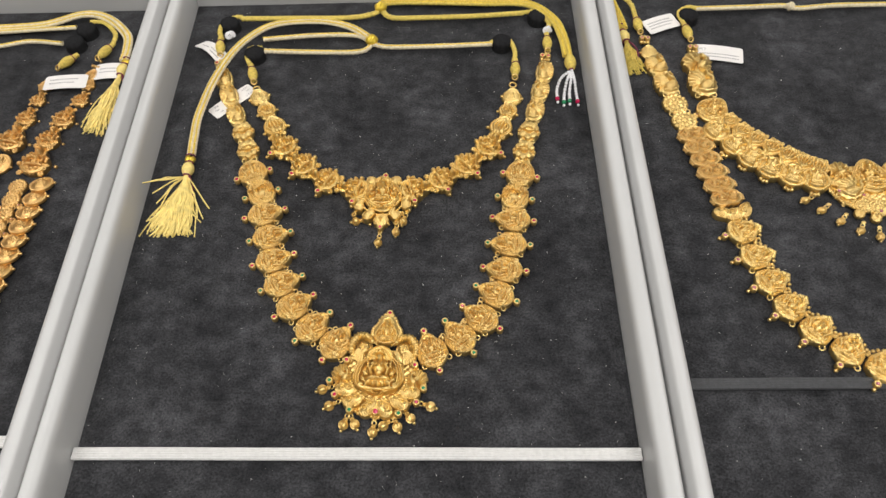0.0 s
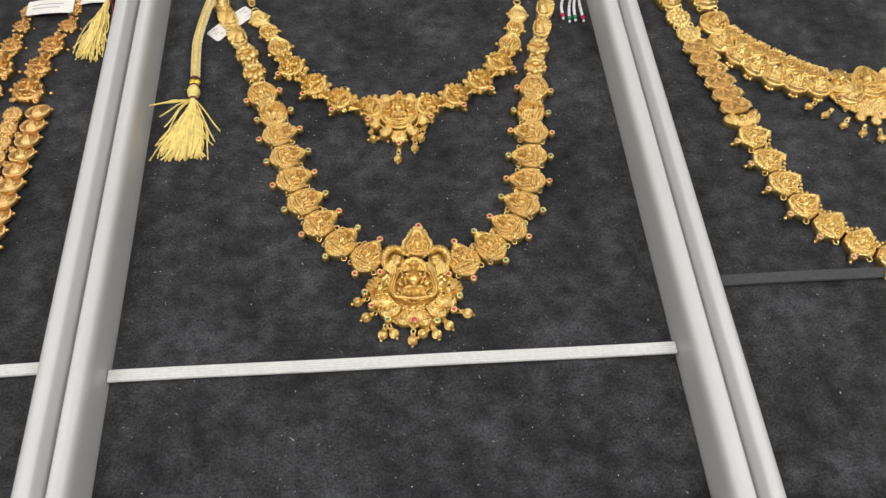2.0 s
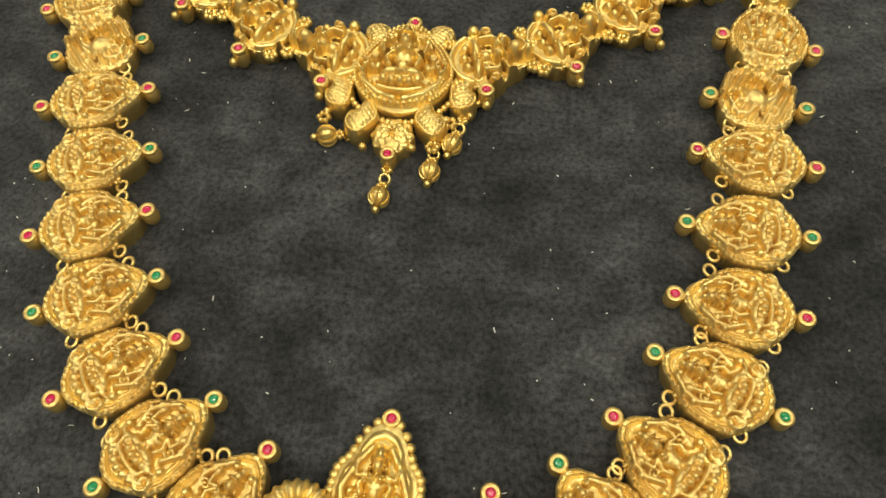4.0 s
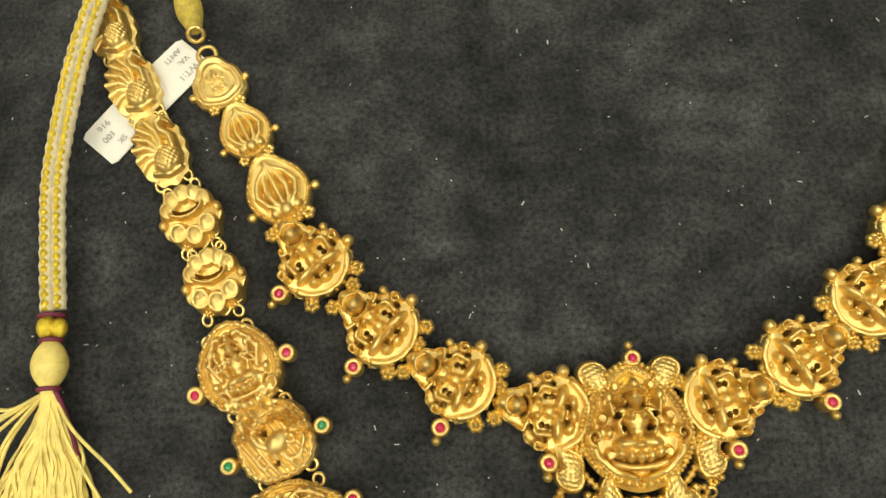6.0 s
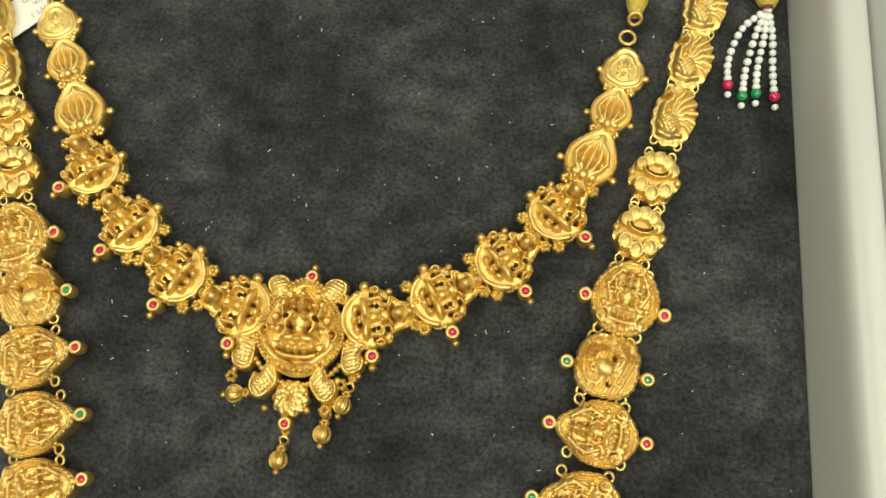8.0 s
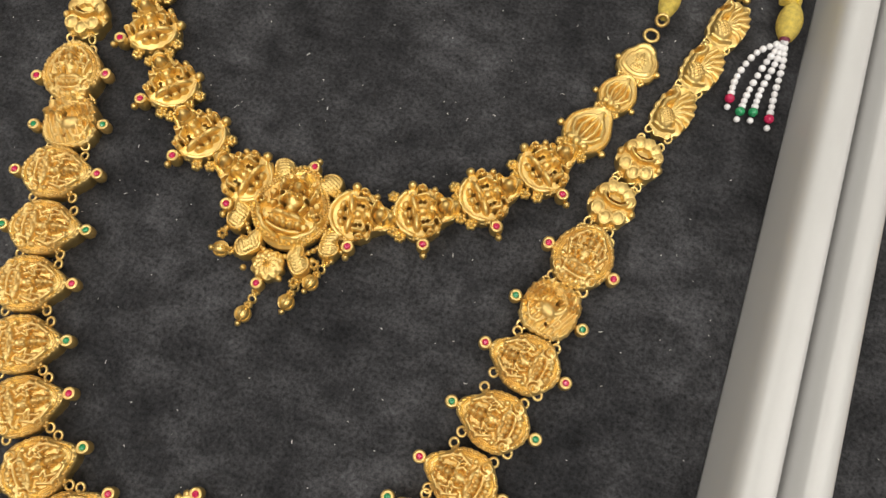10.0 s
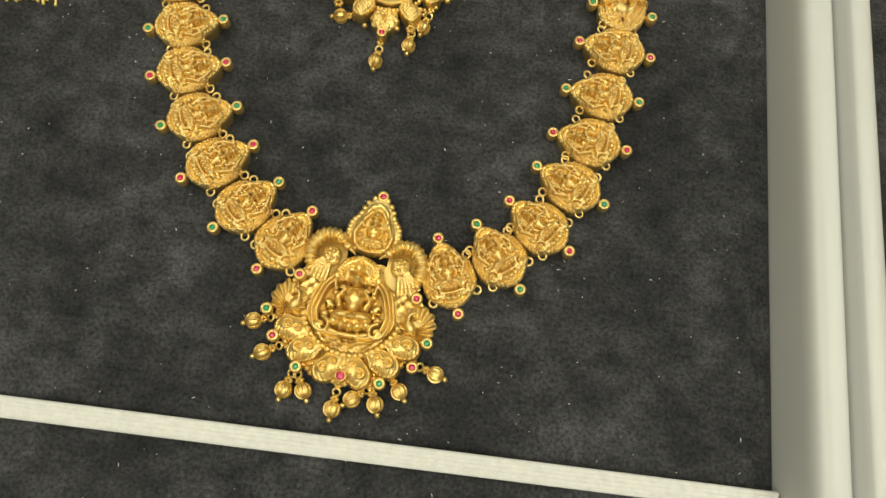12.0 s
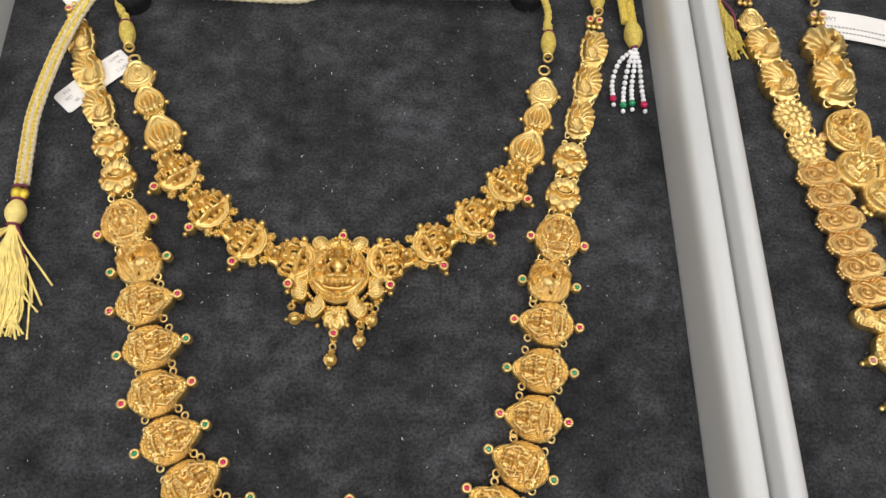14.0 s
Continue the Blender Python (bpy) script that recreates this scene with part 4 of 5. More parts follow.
def mango_height(x, y, u, th):
    z = 2.4 + 2.6 * np.sqrt(np.maximum(0, 1 - (u * 0.99) ** 2)) + 0.7 * np.exp(-((u - 0.9) / 0.07) ** 2) * (0.6 + 0.4 * np.cos(40 * th))
    return z + np.where(u < 0.8, 0.16 * np.cos(y * 7.5 + 1.2 * x) * (0.5 + 0.5 * np.cos(x * 7.0)), 0)


MANGO = Soup().relief(lambda th: 2.7 + 0.9 * np.abs(np.sin(th)) ** 2 + 2.3 * np.exp(-((th - 2.0) / 0.3) ** 2) - 0.75 * np.exp(-((th - 2.75) / 0.38) ** 2) + 0.5 * np.exp(-((th - 5.2) / 0.6) ** 2), mango_height, 26, 84).mesh("mango_leaf")
for x, y, a, mir in ((-0.9, 155.2, -58, False), (11.6, 155.4, 238, True), (-7.8, 139.0, 84, False), (18.6, 140.0, 98, True), (-2.0, 132.6, 48, False), (12.4, 132.8, 132, True)):
    part("mango_leaf", MANGO, GOLD, spend, "", inv2 @ at(x, y, a, 0.2) @ Matrix.Diagonal((-1.12 if mir else 1.12, 1.12, 1.05, 1)))
BOSS = Soup().relief(lambda th: 3.6 + 0.25 * np.cos(10 * th), lambda x, y, u, th: 2.4 + 1.6 * np.sqrt(np.maximum(0, 1 - (u * 0.95) ** 2)) + 0.3 * np.cos(u * 14) * np.cos(9 * th), 14, 44).mesh("boss")
part("boss", BOSS, GOLD, spend, "", inv2 @ at(5.0, 129.2, 90) @ Matrix.Diagonal((1.2, 1.2, 1.1, 1)))
for x, y in ((6.2, 158.9), (4.9, 123.3)):
    gem("r", spend, x - 5.3, y - 145.6, 4.3)
SEEDS = Soup()
for x, y, r in ((-9.8, 135.0, 0.9), (-4.6, 134.0, 1.0), (-1.0, 126.4, 0.9), (9.2, 126.8, 0.9), (15.4, 134.4, 1.0), (20.4, 136.0, 0.8), (-12.0, 139.2, 0.9), (21.8, 139.4, 0.8), (6.2, 161.6, 1.0), (-6.0, 152.0, 1.1), (17.0, 151.0, 1.1), (1.6, 127.6, 0.8), (8.4, 127.6, 0.8)):
    SEEDS.ball(x - 5.3, y - 145.6, 2.0, r, nu=9)
for k in range(30):
    a = radians(188 + k * 5.7)
    SEEDS.ball(12.6 * math.cos(a), 13.2 * math.sin(a), 2.6, 0.8, nu=8, nv=6)
for cx, cy in ((-10.2, 133.2), (16.4, 133.6), (13.4, 127.2)):
    for k in range(6):
        SEEDS.ball(cx - 5.3 + math.cos(k * 1.05), cy - 145.6 + math.sin(k * 1.05), 2.2, 0.7, nu=7, nv=5)
part("granulation", SEEDS.mesh("granulation"), GOLD, spend)["kind"] = "stuff"
for x, y, a in ((4.0, 115.0, 84), (13.4, 121.8, 86), (17.2, 128.9, 75), (-9.0, 129.2, 10)):
    part("drop_bead", DROP_SMALL, GOLD, spend, "", inv2 @ at(x, y, a))


# ---- more link kinds for the necklaces in the side trays ----
def variant(me, mat):
    c = me.copy()
    c.materials.clear()
    c.materials.append(mat)
    if me.name in EXTRA:
        EXTRA[c.name] = EXTRA[me.name].copy()
        EXTRA[c.name].materials.clear()
    return c


def flower_mesh():
    def h(x, y, u, th):
        z = 2.4 + 0.8 * np.sqrt(np.maximum(0, 1 - (u * 0.97) ** 2)) + 0.9 * np.exp(-((u - 0.84) / 0.1) ** 2) * (0.5 + 0.5 * np.cos(16 * th))
        z = z + 0.7 * np.exp(-((u - 0.42) / 0.13) ** 2) * (0.5 + 0.5 * np.cos(8 * th))
        return bump(z, x, y, 0, 0, 1.4, 1.4, 1.6, 2.6)
    s = Soup().relief(lambda th: 6.3 + 0.3 * np.cos(16 * th), h, 24, 96)
    loops(s, ((-4.2, -6.4), (4.2, -6.4)))
    return s.mesh("flower_link")


def scroll_mesh():
    def h(x, y, u, th):
        z = 3.0 + 0.5 * np.sqrt(np.maximum(0, 1 - (u * 0.97) ** 2)) + 0.8 * np.exp(-((u - 0.93) / 0.06) ** 2) * (0.55 + 0.45 * np.cos(44 * th))
        for sx in (-1, 1):
            z = ridge(z, x, y, spiral(sx * 3.5, -0.2, 3.5, 0.6, 90, 90 + sx * 560, 30), 0.55, 1.3, 3.5)
            z = bump(z, x, y, sx * 3.5, -0.2, 0.9, 0.9, 1.5, 3.6)
            z = ridge(z, x, y, [(sx * 0.6, 3.6), (sx * 3.4, 4.4), (sx * 6.4, 3.0)], 0.5, 1.2, 3.5)
        return bump(z, x, y, 0, 1.2, 0.9, 1.8, 1.4, 3.5)
    s = Soup().relief(lambda th: 5.6 + 3.4 * np.cos(th) ** 2 + 0.2 * np.cos(15 * th), h, 30, 110)
    for x in (-8.8, 8.8):
        for k in range(3):
            s.extra().ball(x + 0.3 * k * (1 if x > 0 else -1), -2.6 + 1.3 * k, 2.2, 0.75, nu=7, nv=5)
    return s.mesh("scroll_link")


def crest_link_mesh():
    """Figure link with a crown of beads on one end and a stone at the other."""
    s = Soup().relief(pear_outline(6.9, 1.6, 0.5, 0.8), pear_height, 30, 96)
    s.extra().ball(0, -12.2, 2.4, 1.0, nu=8)
    for k in range(9):
        a = radians(20 + k * 17.5)
        s.extra().ball(7.6 * math.cos(a), 7.9 * math.sin(a) + 0.6, 3.0, 0.95, nu=8, nv=6)
    for x, y in ((0, 9.6), (-1.2, 8.6), (1.2, 8.6)):
        s.extra().ball(x, y, 3.2, 1.1, nu=9)
    loops(s, ((6.6, 5.0), (6.6, -5.0)))
    return s.mesh("crest_link")


def dome_mesh():
    def h(x, y, u, th):
        z = 2.6 + 2.2 * np.sqrt(np.maximum(0, 1 - (u * 0.97) ** 2)) + 0.5 * np.exp(-((u - 0.93) / 0.05) ** 2) * (0.6 + 0.4 * np.cos(30 * th)) - 0.5 * np.exp(-((u - 0.8) / 0.06) ** 2)
        z = z - 0.5 * (u < 0.74)
        return seated(z, x, y, 1.0, 4.3, -0.2, 0.9)
    s = Soup().relief(lambda th: 5.9 + 0.12 * np.cos(24 * th) + 0.7 * np.exp(-((th - 1.57) / 0.4) ** 2), h, 24, 90)
    for k in range(3):
        s.extra().ball(-1.3 + 1.3 * k, -6.9 - 0.5 * (k == 1), 2.0, 0.95, nu=8, nv=6)
    return s.mesh("dome_link")


def coin_mesh():
    def h(x, y, u, th):
        z = 2.0 + 0.5 * (1 - u * u) + 0.55 * np.exp(-((u - 0.92) / 0.06) ** 2) * (0.55 + 0.45 * np.cos(48 * th)) + 0.35 * np.exp(-((u - 0.76) / 0.04) ** 2)
        return seated(z, x, y, 0.85, 2.2, -0.2)
    s = Soup().relief(lambda th: 6.6 + 0.12 * np.cos(48 * th), h, 26, 120, 0.97)
    s.extra().ball(7.5, 0, 1.6, 1.0, nu=8)
    return s.mesh("coin_link")


FLOWER, SCROLL, CREST_LINK, DOME, COIN = flower_mesh(), scroll_mesh(), crest_link_mesh(), dome_mesh(), coin_mesh()
P = {k: variant(me, GOLD_PALE) for k, me in dict(flower=FLOWER, scroll=SCROLL, crest=CREST_LINK, dome=DOME, peacock=PEACOCK, small=SMALL, fan=FAN, paisley=PAISLEY, drop=DROP, cluster=CLUSTER, leaf=LEAF, figure=BIG_FIGURE, boss=BOSS, oval=spend.data, crown=CREST).items()}
PINKGOLD = gold_material("rose_gold", (0.76, 0.52, 0.205), (0.56, 0.35, 0.13), 0.36, 0.16)
P["scroll"] = variant(SCROLL, PINKGOLD)
Q = {k: variant(me, GOLD_RED) for k, me in dict(seat=SEAT_L, coin=COIN, flower=FLOWER, cluster=CLUSTER, leaf=LEAF, small=SMALL, boss=BOSS).items()}


def placed(me, mat, parent, rows, lift=0.0):
    for x, y, a, k in rows:
        part("link", me, mat, parent, "", at(x, y, a, lift) @ Matrix.Diagonal((k, k, k, 1)))


# ---- right tray: long necklace ----
right_long = thing("long_necklace", "long gold necklace with scroll links and pink stones", "necklace", "necklaces in the trays", x=0.4)
link = part("link", P["cluster"], GOLD_PALE, right_long, "", at(170.2, 272.5, 85))
gem("p", link, -1.9, 1.4, 4.1), gem("p", link, 1.9, 1.4, 4.1)
placed(P["small"], GOLD_PALE, right_long, ((171.6, 262.0, 85, 0.95),))
placed(P["peacock"], GOLD_PALE, right_long, ((174.0, 248.2, 100, 1.0), (177.4, 231.2, 103, 1.08)))
placed(P["flower"], GOLD_PALE, right_long, ((180.6, 215.4, 102, 1.2), (183.8, 201.4, 102, 1.18)))
for i in range(6):
    part("link", P["scroll"], PINKGOLD, right_long, "", at(186.3 + 2.1 * i, 189.0 - 9.4 * i, 103, 1.1, -9))
placed(P["paisley"], PINKGOLD, right_long, ((192.8, 132.4, 60, 1.1), (198.8, 131.4, 100, 1.2), (205.0, 134.0, 140, 1.1)))
for x, y, a in ((200.8, 120.0, 17), (204.4, 104.0, 14), (208.6, 88.4, 22), (214.8, 73.6, 30), (224.4, 60.6, 40), (236.6, 49.6, 50), (250.4, 40.6, 56)):
    link = part("link", P["crest"], GOLD_PALE, right_long, "", at(x, y, a) @ Matrix.Diagonal((1.1, 1.1, 1.0, 1)))
    gem("p", link, 0, -9.6, 4.5)
cord_end(right_long, 167.4, 288.0, 95)
rp = part("pendant", variant(pend.data, GOLD_PALE), GOLD_PALE, right_long, "beaded gold pendant", at(273.0, 27.0, 90))
rinv = rp.matrix_basis.inverted()
for me, x, y, a, k in (("figure", 273, 28, 90, 0.95), ("crown", 273, 50, 90, 0.9), ("flower", 256.5, 30, 90, 0.9), ("flower", 262, 44, 90, 0.8), ("fan", 258, 18, 90, 0.9), ("flower", 289.5, 30, 90, 0.9), ("fan", 286, 16, 90, 0.9), ("paisley", 268, 10, 90, 1.0), ("paisley", 279, 10, 90, 1.0)):
    part("ornament", P[me], GOLD_PALE, rp, "", rinv @ at(x, y, a, 1.2) @ Matrix.Diagonal((k, k, k, 1)))
for x, y, a in ((247.5, 14.5, 40), (253.0, 8.0, 60), (262, 2.5, 75), (273, 0.0, 90), (284, 2.5, 105)):
    part("drop_bead", P["drop"], GOLD_PALE, rp, "", rinv @ at(x, y, a))

# ---- right tray: short necklace ----
right_short = thing("short_necklace", "broad gold necklace with two rows of domed links", "necklace", "necklaces in the trays", x=0.4)
link = part("link", P["cluster"], GOLD_PALE, right_short, "", at(199.8, 263.5, 92))
gem("p", link, -1.9, 1.4, 4.1), gem("p", link, 1.9, 1.4, 4.1)
placed(P["fan"], GOLD_PALE, right_short, ((199.2, 249.0, 90, 1.75),))
placed(P["peacock"], GOLD_PALE, right_short, ((199.4, 230.8, 92, 1.3),))
placed(P["oval"], GOLD_PALE, right_short, ((202.0, 209.6, 50, 0.86),))
link = part("link", P["boss"], GOLD_PALE, right_short, "", at(192.6, 207.6, 90) @ Matrix.Diagonal((0.55, 0.55, 0.4, 1)))
gem("p", link, 0, 0, 4.5)
placed(P["dome"], GOLD_PALE, right_short, ((200.6, 191.4, 35, 1.36), (209.0, 180.4, 40, 1.36), (216.6, 170.8, 45, 1.36), (225.6, 163.0, 55, 1.36), (236.4, 157.4, 65, 1.36), (248.4, 154.2, 75, 1.36)))
placed(P["leaf"], GOLD_PALE, right_short, ((209.6, 200.0, 215, 0.92), (215.8, 192.0, 220, 0.92), (223.0, 185.4, 225, 0.92), (230.6, 179.0, 228, 0.92), (238.4, 172.8, 230, 0.92), (245.6, 167.6, 235, 0.92), (253.0, 163.8, 245, 0.92)))
link = part("link", variant(GEM_PINK, PINK), PINK, right_short, "pale pink stone", at(216.0, 181.0, 90, 4.0))
cord_end(right_short, 198.4, 280.0, 98)
sp = part("pendant", variant(pend.data, GOLD_PALE), GOLD_PALE, right_short, "broad beaded gold pendant", at(279.0, 152.0, 90) @ Matrix.Diagonal((1.2, 0.95, 1, 1)))
sinv = sp.matrix_basis.inverted()
for me, x, y, a, k in (("oval", 279, 156, 90, 0.95), ("fan", 263.5, 161.5, 70, 1.1), ("peacock", 266, 148, 60, 1.0), ("paisley", 259.5, 152.5, 60, 1.0), ("flower", 262.5, 142, 90, 0.7), ("flower", 270.5, 137, 90, 0.75), ("flower", 279, 135, 90, 0.8), ("boss", 266.5, 131.5, 90, 0.8), ("boss", 274.5, 128.5, 90, 0.8), ("fan", 294.5, 161.5, 110, 1.1), ("peacock", 292, 148, 120, 1.0), ("flower", 288, 138, 90, 0.8)):
    part("ornament", P[me], GOLD_PALE, sp, "", sinv @ at(x, y, a, 1.0) @ Matrix.Diagonal((k, k, k, 1)))
for x, y in ((270.6, 142.0), (283.0, 141.0), (276.5, 131.0), (258.0, 145.0)):
    part("gem", GEM_PINK, PINK, sp, "pale pink stone", sinv @ at(x, y, 90, 6.0))
for x, y, a in ((240.0, 141.4, 35), (247.2, 134.4, 45), (255.4, 126.8, 55), (264.2, 120.6, 65), (273.4, 116.6, 80), (284.0, 116.0, 95)):
    part("drop_bead", P["drop"], GOLD_PALE, sp, "", sinv @ at(x, y, a) @ Matrix.Diagonal((0.95, 0.95, 0.95, 1)))

# ---- left tray necklaces ----
left_long = thing("long_necklace", "long reddish gold necklace of overlapping coin links", "necklace", "necklaces in the trays")
placed(Q["cluster"], GOLD_RED, left_long, ((-186.0, 256.0, 70, 1.0),))
placed(Q["leaf"], GOLD_RED, left_long, ((-187.4, 246.6, 80, 0.62), (-186.8, 238.0, 80, 0.62)))
placed(Q["seat"], GOLD_RED, left_long, ((-187.8, 224.6, 75, 0.72), (-193.4, 208.4, 72, 0.92), (-197.6, 191.6, 76, 0.95), (-199.4, 172.6, 84, 1.2)))
for i in range(13):
    y, x = 156.0 - 9.8 * i, -191.6 - 0.75 * i
    part("link", Q["coin"], GOLD_RED, left_long, "", pose(x * 0.001, y * 0.001, 0.0016, -16, 0, 8))
    part("link", Q["flower"], GOLD_RED, left_long, "", at(x - 13.4, y - 1.0, 88, 0.6) @ Matrix.Diagonal((0.82, 0.82, 1, 1)))
    if i:
        link = part("link", Q["boss"], GOLD_RED, left_long, "", at(x - 7.2, y - 5.2, 90, 1.6) @ Matrix.Diagonal((0.5, 0.5, 0.4, 1)))
        gem("p", link, 0, 0, 6.5)
cord_end(left_long, -182.6, 268.0, 62)
left_short = thing("short_necklace", "short reddish gold necklace with figure links and coins", "necklace", "necklaces in the trays")
placed(Q["small"], GOLD_RED, left_short, ((-214.6, 238.4, 82, 0.8),))
placed(Q["seat"], GOLD_RED, left_short, ((-215.2, 225.4, 80, 0.66), (-217.2, 209.6, 78, 0.82), (-219.6, 190.6, 80, 1.15)))
for i in range(3):
    part("link", Q["coin"], GOLD_RED, left_short, "", pose((-221.0 - 5.5 * i) * 0.001, (172.6 - 9.5 * i) * 0.001, 0.0012, 12, 0, -20))
cord_end(left_short, -205.0, 258.6, 52)


# ---- pegs that hold the cords ----
def peg_mesh():
    z = np.linspace(0, 1, 9)
    r = 6.8 - 0.5 * z - 2.0 * np.clip(z - 0.8, 0, 1) ** 2 * 20
    a = np.linspace(0, 2 * np.pi, 28, endpoint=False)
    s = Soup().grid(np.stack([np.stack([rr * np.cos(a), rr * np.sin(a), np.full(28, zz * 7.5 - 0.6)], -1) for rr, zz in zip(r, z)]), True)
    s.f.append(tuple(8 * 28 + i for i in range(28)))
    return s.mesh("peg")


PEGM = peg_mesh()
for x, y in ((-104.5, 292.0), (102.5, 295.5), (-83.4, 262.5), (77.5, 271.0), (202.0, 294.0), (-205.5, 275.0), (-201.0, 288.0)):
    ob = part("cord_peg", PEGM, PEG, None, "", at(x, y, 90))
    tagged(ob, "short round black velvet peg holding a cord", "peg", "cord pegs")


# ---- cords ----
def cord(points, label, radius=1.7, pair=False, mat=None, thread=True):
    """A braided cord along the points (mm); a pair lies side by side, with gold thread worked along the top."""
    line = smooth_line(points, 12)
    d = np.gradient(line, axis=0)
    side = np.stack([d[:, 1], -d[:, 0], 0 * d[:, 0]], -1)
    side /= np.linalg.norm(side, axis=1)[:, None] + 1e-9
    top = thing("necklace_cord", label, "cord", "necklace cords")
    for k in ((-1, 1) if pair else (0,)):
        p = line + side * (k * radius * 0.95)
        n = 4
        fine = np.stack([np.interp(np.linspace(0, len(p) - 1, len(p) * n), np.arange(len(p)), p[:, i]) for i in range(3)], -1)
        strand = part("strand", Soup().tube(fine, radius, 10, 0.8, 2.2, 0.10, k).mesh("strand"), mat or CREAM, top)
        if thread:
            over = fine + np.array([0, 0, radius * 0.62])
            s = np.r_[0, np.cumsum(np.linalg.norm(np.diff(over, axis=0), axis=1))]
            part("gold_thread", Soup().tube(over, 0.62 + 0.22 * np.cos(s * 3.6), 6).mesh("gold_thread"), ZARI, strand, "glittering gold thread")
    return top


cord(((-97, 296.5, 5), (-60, 297, 4.4), (-25, 297, 4.2), (-9, 300, 4.5), (-3, 304.5, 5)), "yellow braided cord between the pegs", 1.9, False, YELLOW, False)
cord(((-3, 304, 5), (4, 296.5, 4.4), (22, 296, 4.2), (60, 297, 4.2), (93, 298.5, 5)), "yellow braided cord between the pegs", 1.9, False, YELLOW, False)
cord(((-4, 306, 5.5), (2, 312, 5), (30, 312.5, 4.5), (68, 310.5, 4.5), (96, 306.5, 6), (112, 291, 6), (117.5, 273, 5), (119, 257, 4.5)), "yellow braided cord leading to a beaded tassel", 1.7, True, YELLOW, True)
cord(((-107.5, 277.5, 4), (-110, 285, 4.5), (-108, 294, 5), (-100, 298.5, 5), (-96, 297, 5)), "yellow cord looped round a peg", 1.6, False, YELLOW, False)
cord(((107, 278, 4), (109, 288, 5), (103, 299, 5.2), (92, 299, 5)), "yellow cord looped round a peg", 1.6, False, YELLOW, False)
cord(((-77, 264.5, 5), (-50, 263.6, 4.4), (-18, 263, 4.4), (-9, 266.5, 5), (-8, 273, 5.6)), "cream and gold braided cord", 1.8)
cord(((-79, 275, 5.5), (-46, 279, 4.8), (-20, 278.5, 5), (-10, 273, 5.8)), "cream and gold braided cord", 1.8)
cord(((-6, 269, 5.6), (4, 267.2, 4.6), (36, 267.6, 4.4), (71, 268.4, 5)), "cream and gold braided cord", 1.8)
cord(((-85, 252.5, 4), (-88, 260, 4.5), (-87, 267, 5), (-79, 267.5, 5)), "cream cord looped round a peg", 1.5, False, YELLOW, False)
cord(((84.6, 252.6, 4), (85.5, 262, 4.6), (81, 273, 5), (70, 270, 5)), "cream cord looped round a peg", 1.5, False, YELLOW, False)
cord(((-6.8, 272, 6.5), (-20, 283, 7), (-36, 289.6, 7), (-53.5, 290.6, 7.2), (-70, 288, 7.6), (-82, 280.5, 8), (-94.5, 262, 9), (-103.6, 237, 8), (-108.6, 208, 6.5), (-108.6, 190, 5.5), (-107.6, 176, 5)), "cream and gold paired cord crossing the necklace to a tassel", 1.4, True)
cord(((208, 300.5, 5), (240, 302, 4.4), (266, 303, 4.4), (276, 300, 4.6), (300, 302.5, 4.5), (335, 303, 4.5)), "cream braided cord above the broad necklace", 1.9)
cord(((167.2, 295, 4), (166, 306, 4.5), (160, 317, 4.5)), "yellow cord above the long necklace", 1.6, False, YELLOW, False)
cord(((198, 287, 4), (196.5, 297, 4.5), (203, 302, 5), (210, 300.5, 5)), "yellow cord looped round a peg", 1.6, False, YELLOW, False)
cord(((-290, 290, 5), (-258, 291, 4.6), (-230, 293.5, 5), (-206, 302, 6), (-188, 297.5, 6), (-172, 282, 5), (-168.5, 268, 4.5), (-168.6, 258, 4)), "cream braided cord leading to a tassel", 1.6, True)
cord(((-290, 286, 4.5), (-258, 287, 4.5), (-230, 289, 4.6), (-208, 290, 5)), "cream braided cord between two pegs", 1.7)
cord(((-290, 272, 4.5), (-258, 272.5, 4.5), (-236, 277, 4.6), (-213, 274, 5)), "cream braided cord between two pegs", 1.7)
cord(((-179.5, 275, 4), (-180.5, 284, 4.5), (-190, 294, 5), (-200, 295.5, 5)), "yellow cord looped round a peg", 1.5, False, YELLOW, False)
cord(((151.5, 318, 6), (153, 306, 5.5), (156, 292, 5), (157.6, 282, 4.6)), "yellow cord leading to a tassel", 1.7, True, YELLOW)


def knot(x, y, z, r, mat, label):
    s = Soup()
    for k in range(7):
        a = k * 0.9
        s.ring(0.2 * math.cos(a * 3), 0, 0, r * 0.72, r * 0.42, a, 0.5 * math.sin(a * 2) + 0.9 * (k % 2), 18, 8)
    ob = part("cord_knot", s.mesh("cord_knot"), mat, None, "", pose(x * 0.001, y * 0.001, z * 0.001))
    return tagged(ob, label, "knot", "cord knots")


knot(-3.4, 305, 6, 3.6, ZARI, "amber yellow slip knot on the cord")
knot(-7.4, 271.5, 6.6, 3.6, ZARI, "amber yellow slip knot on the cord")
knot(271, 301.5, 5, 2.8, CREAM, "cream slip knot on the cord")


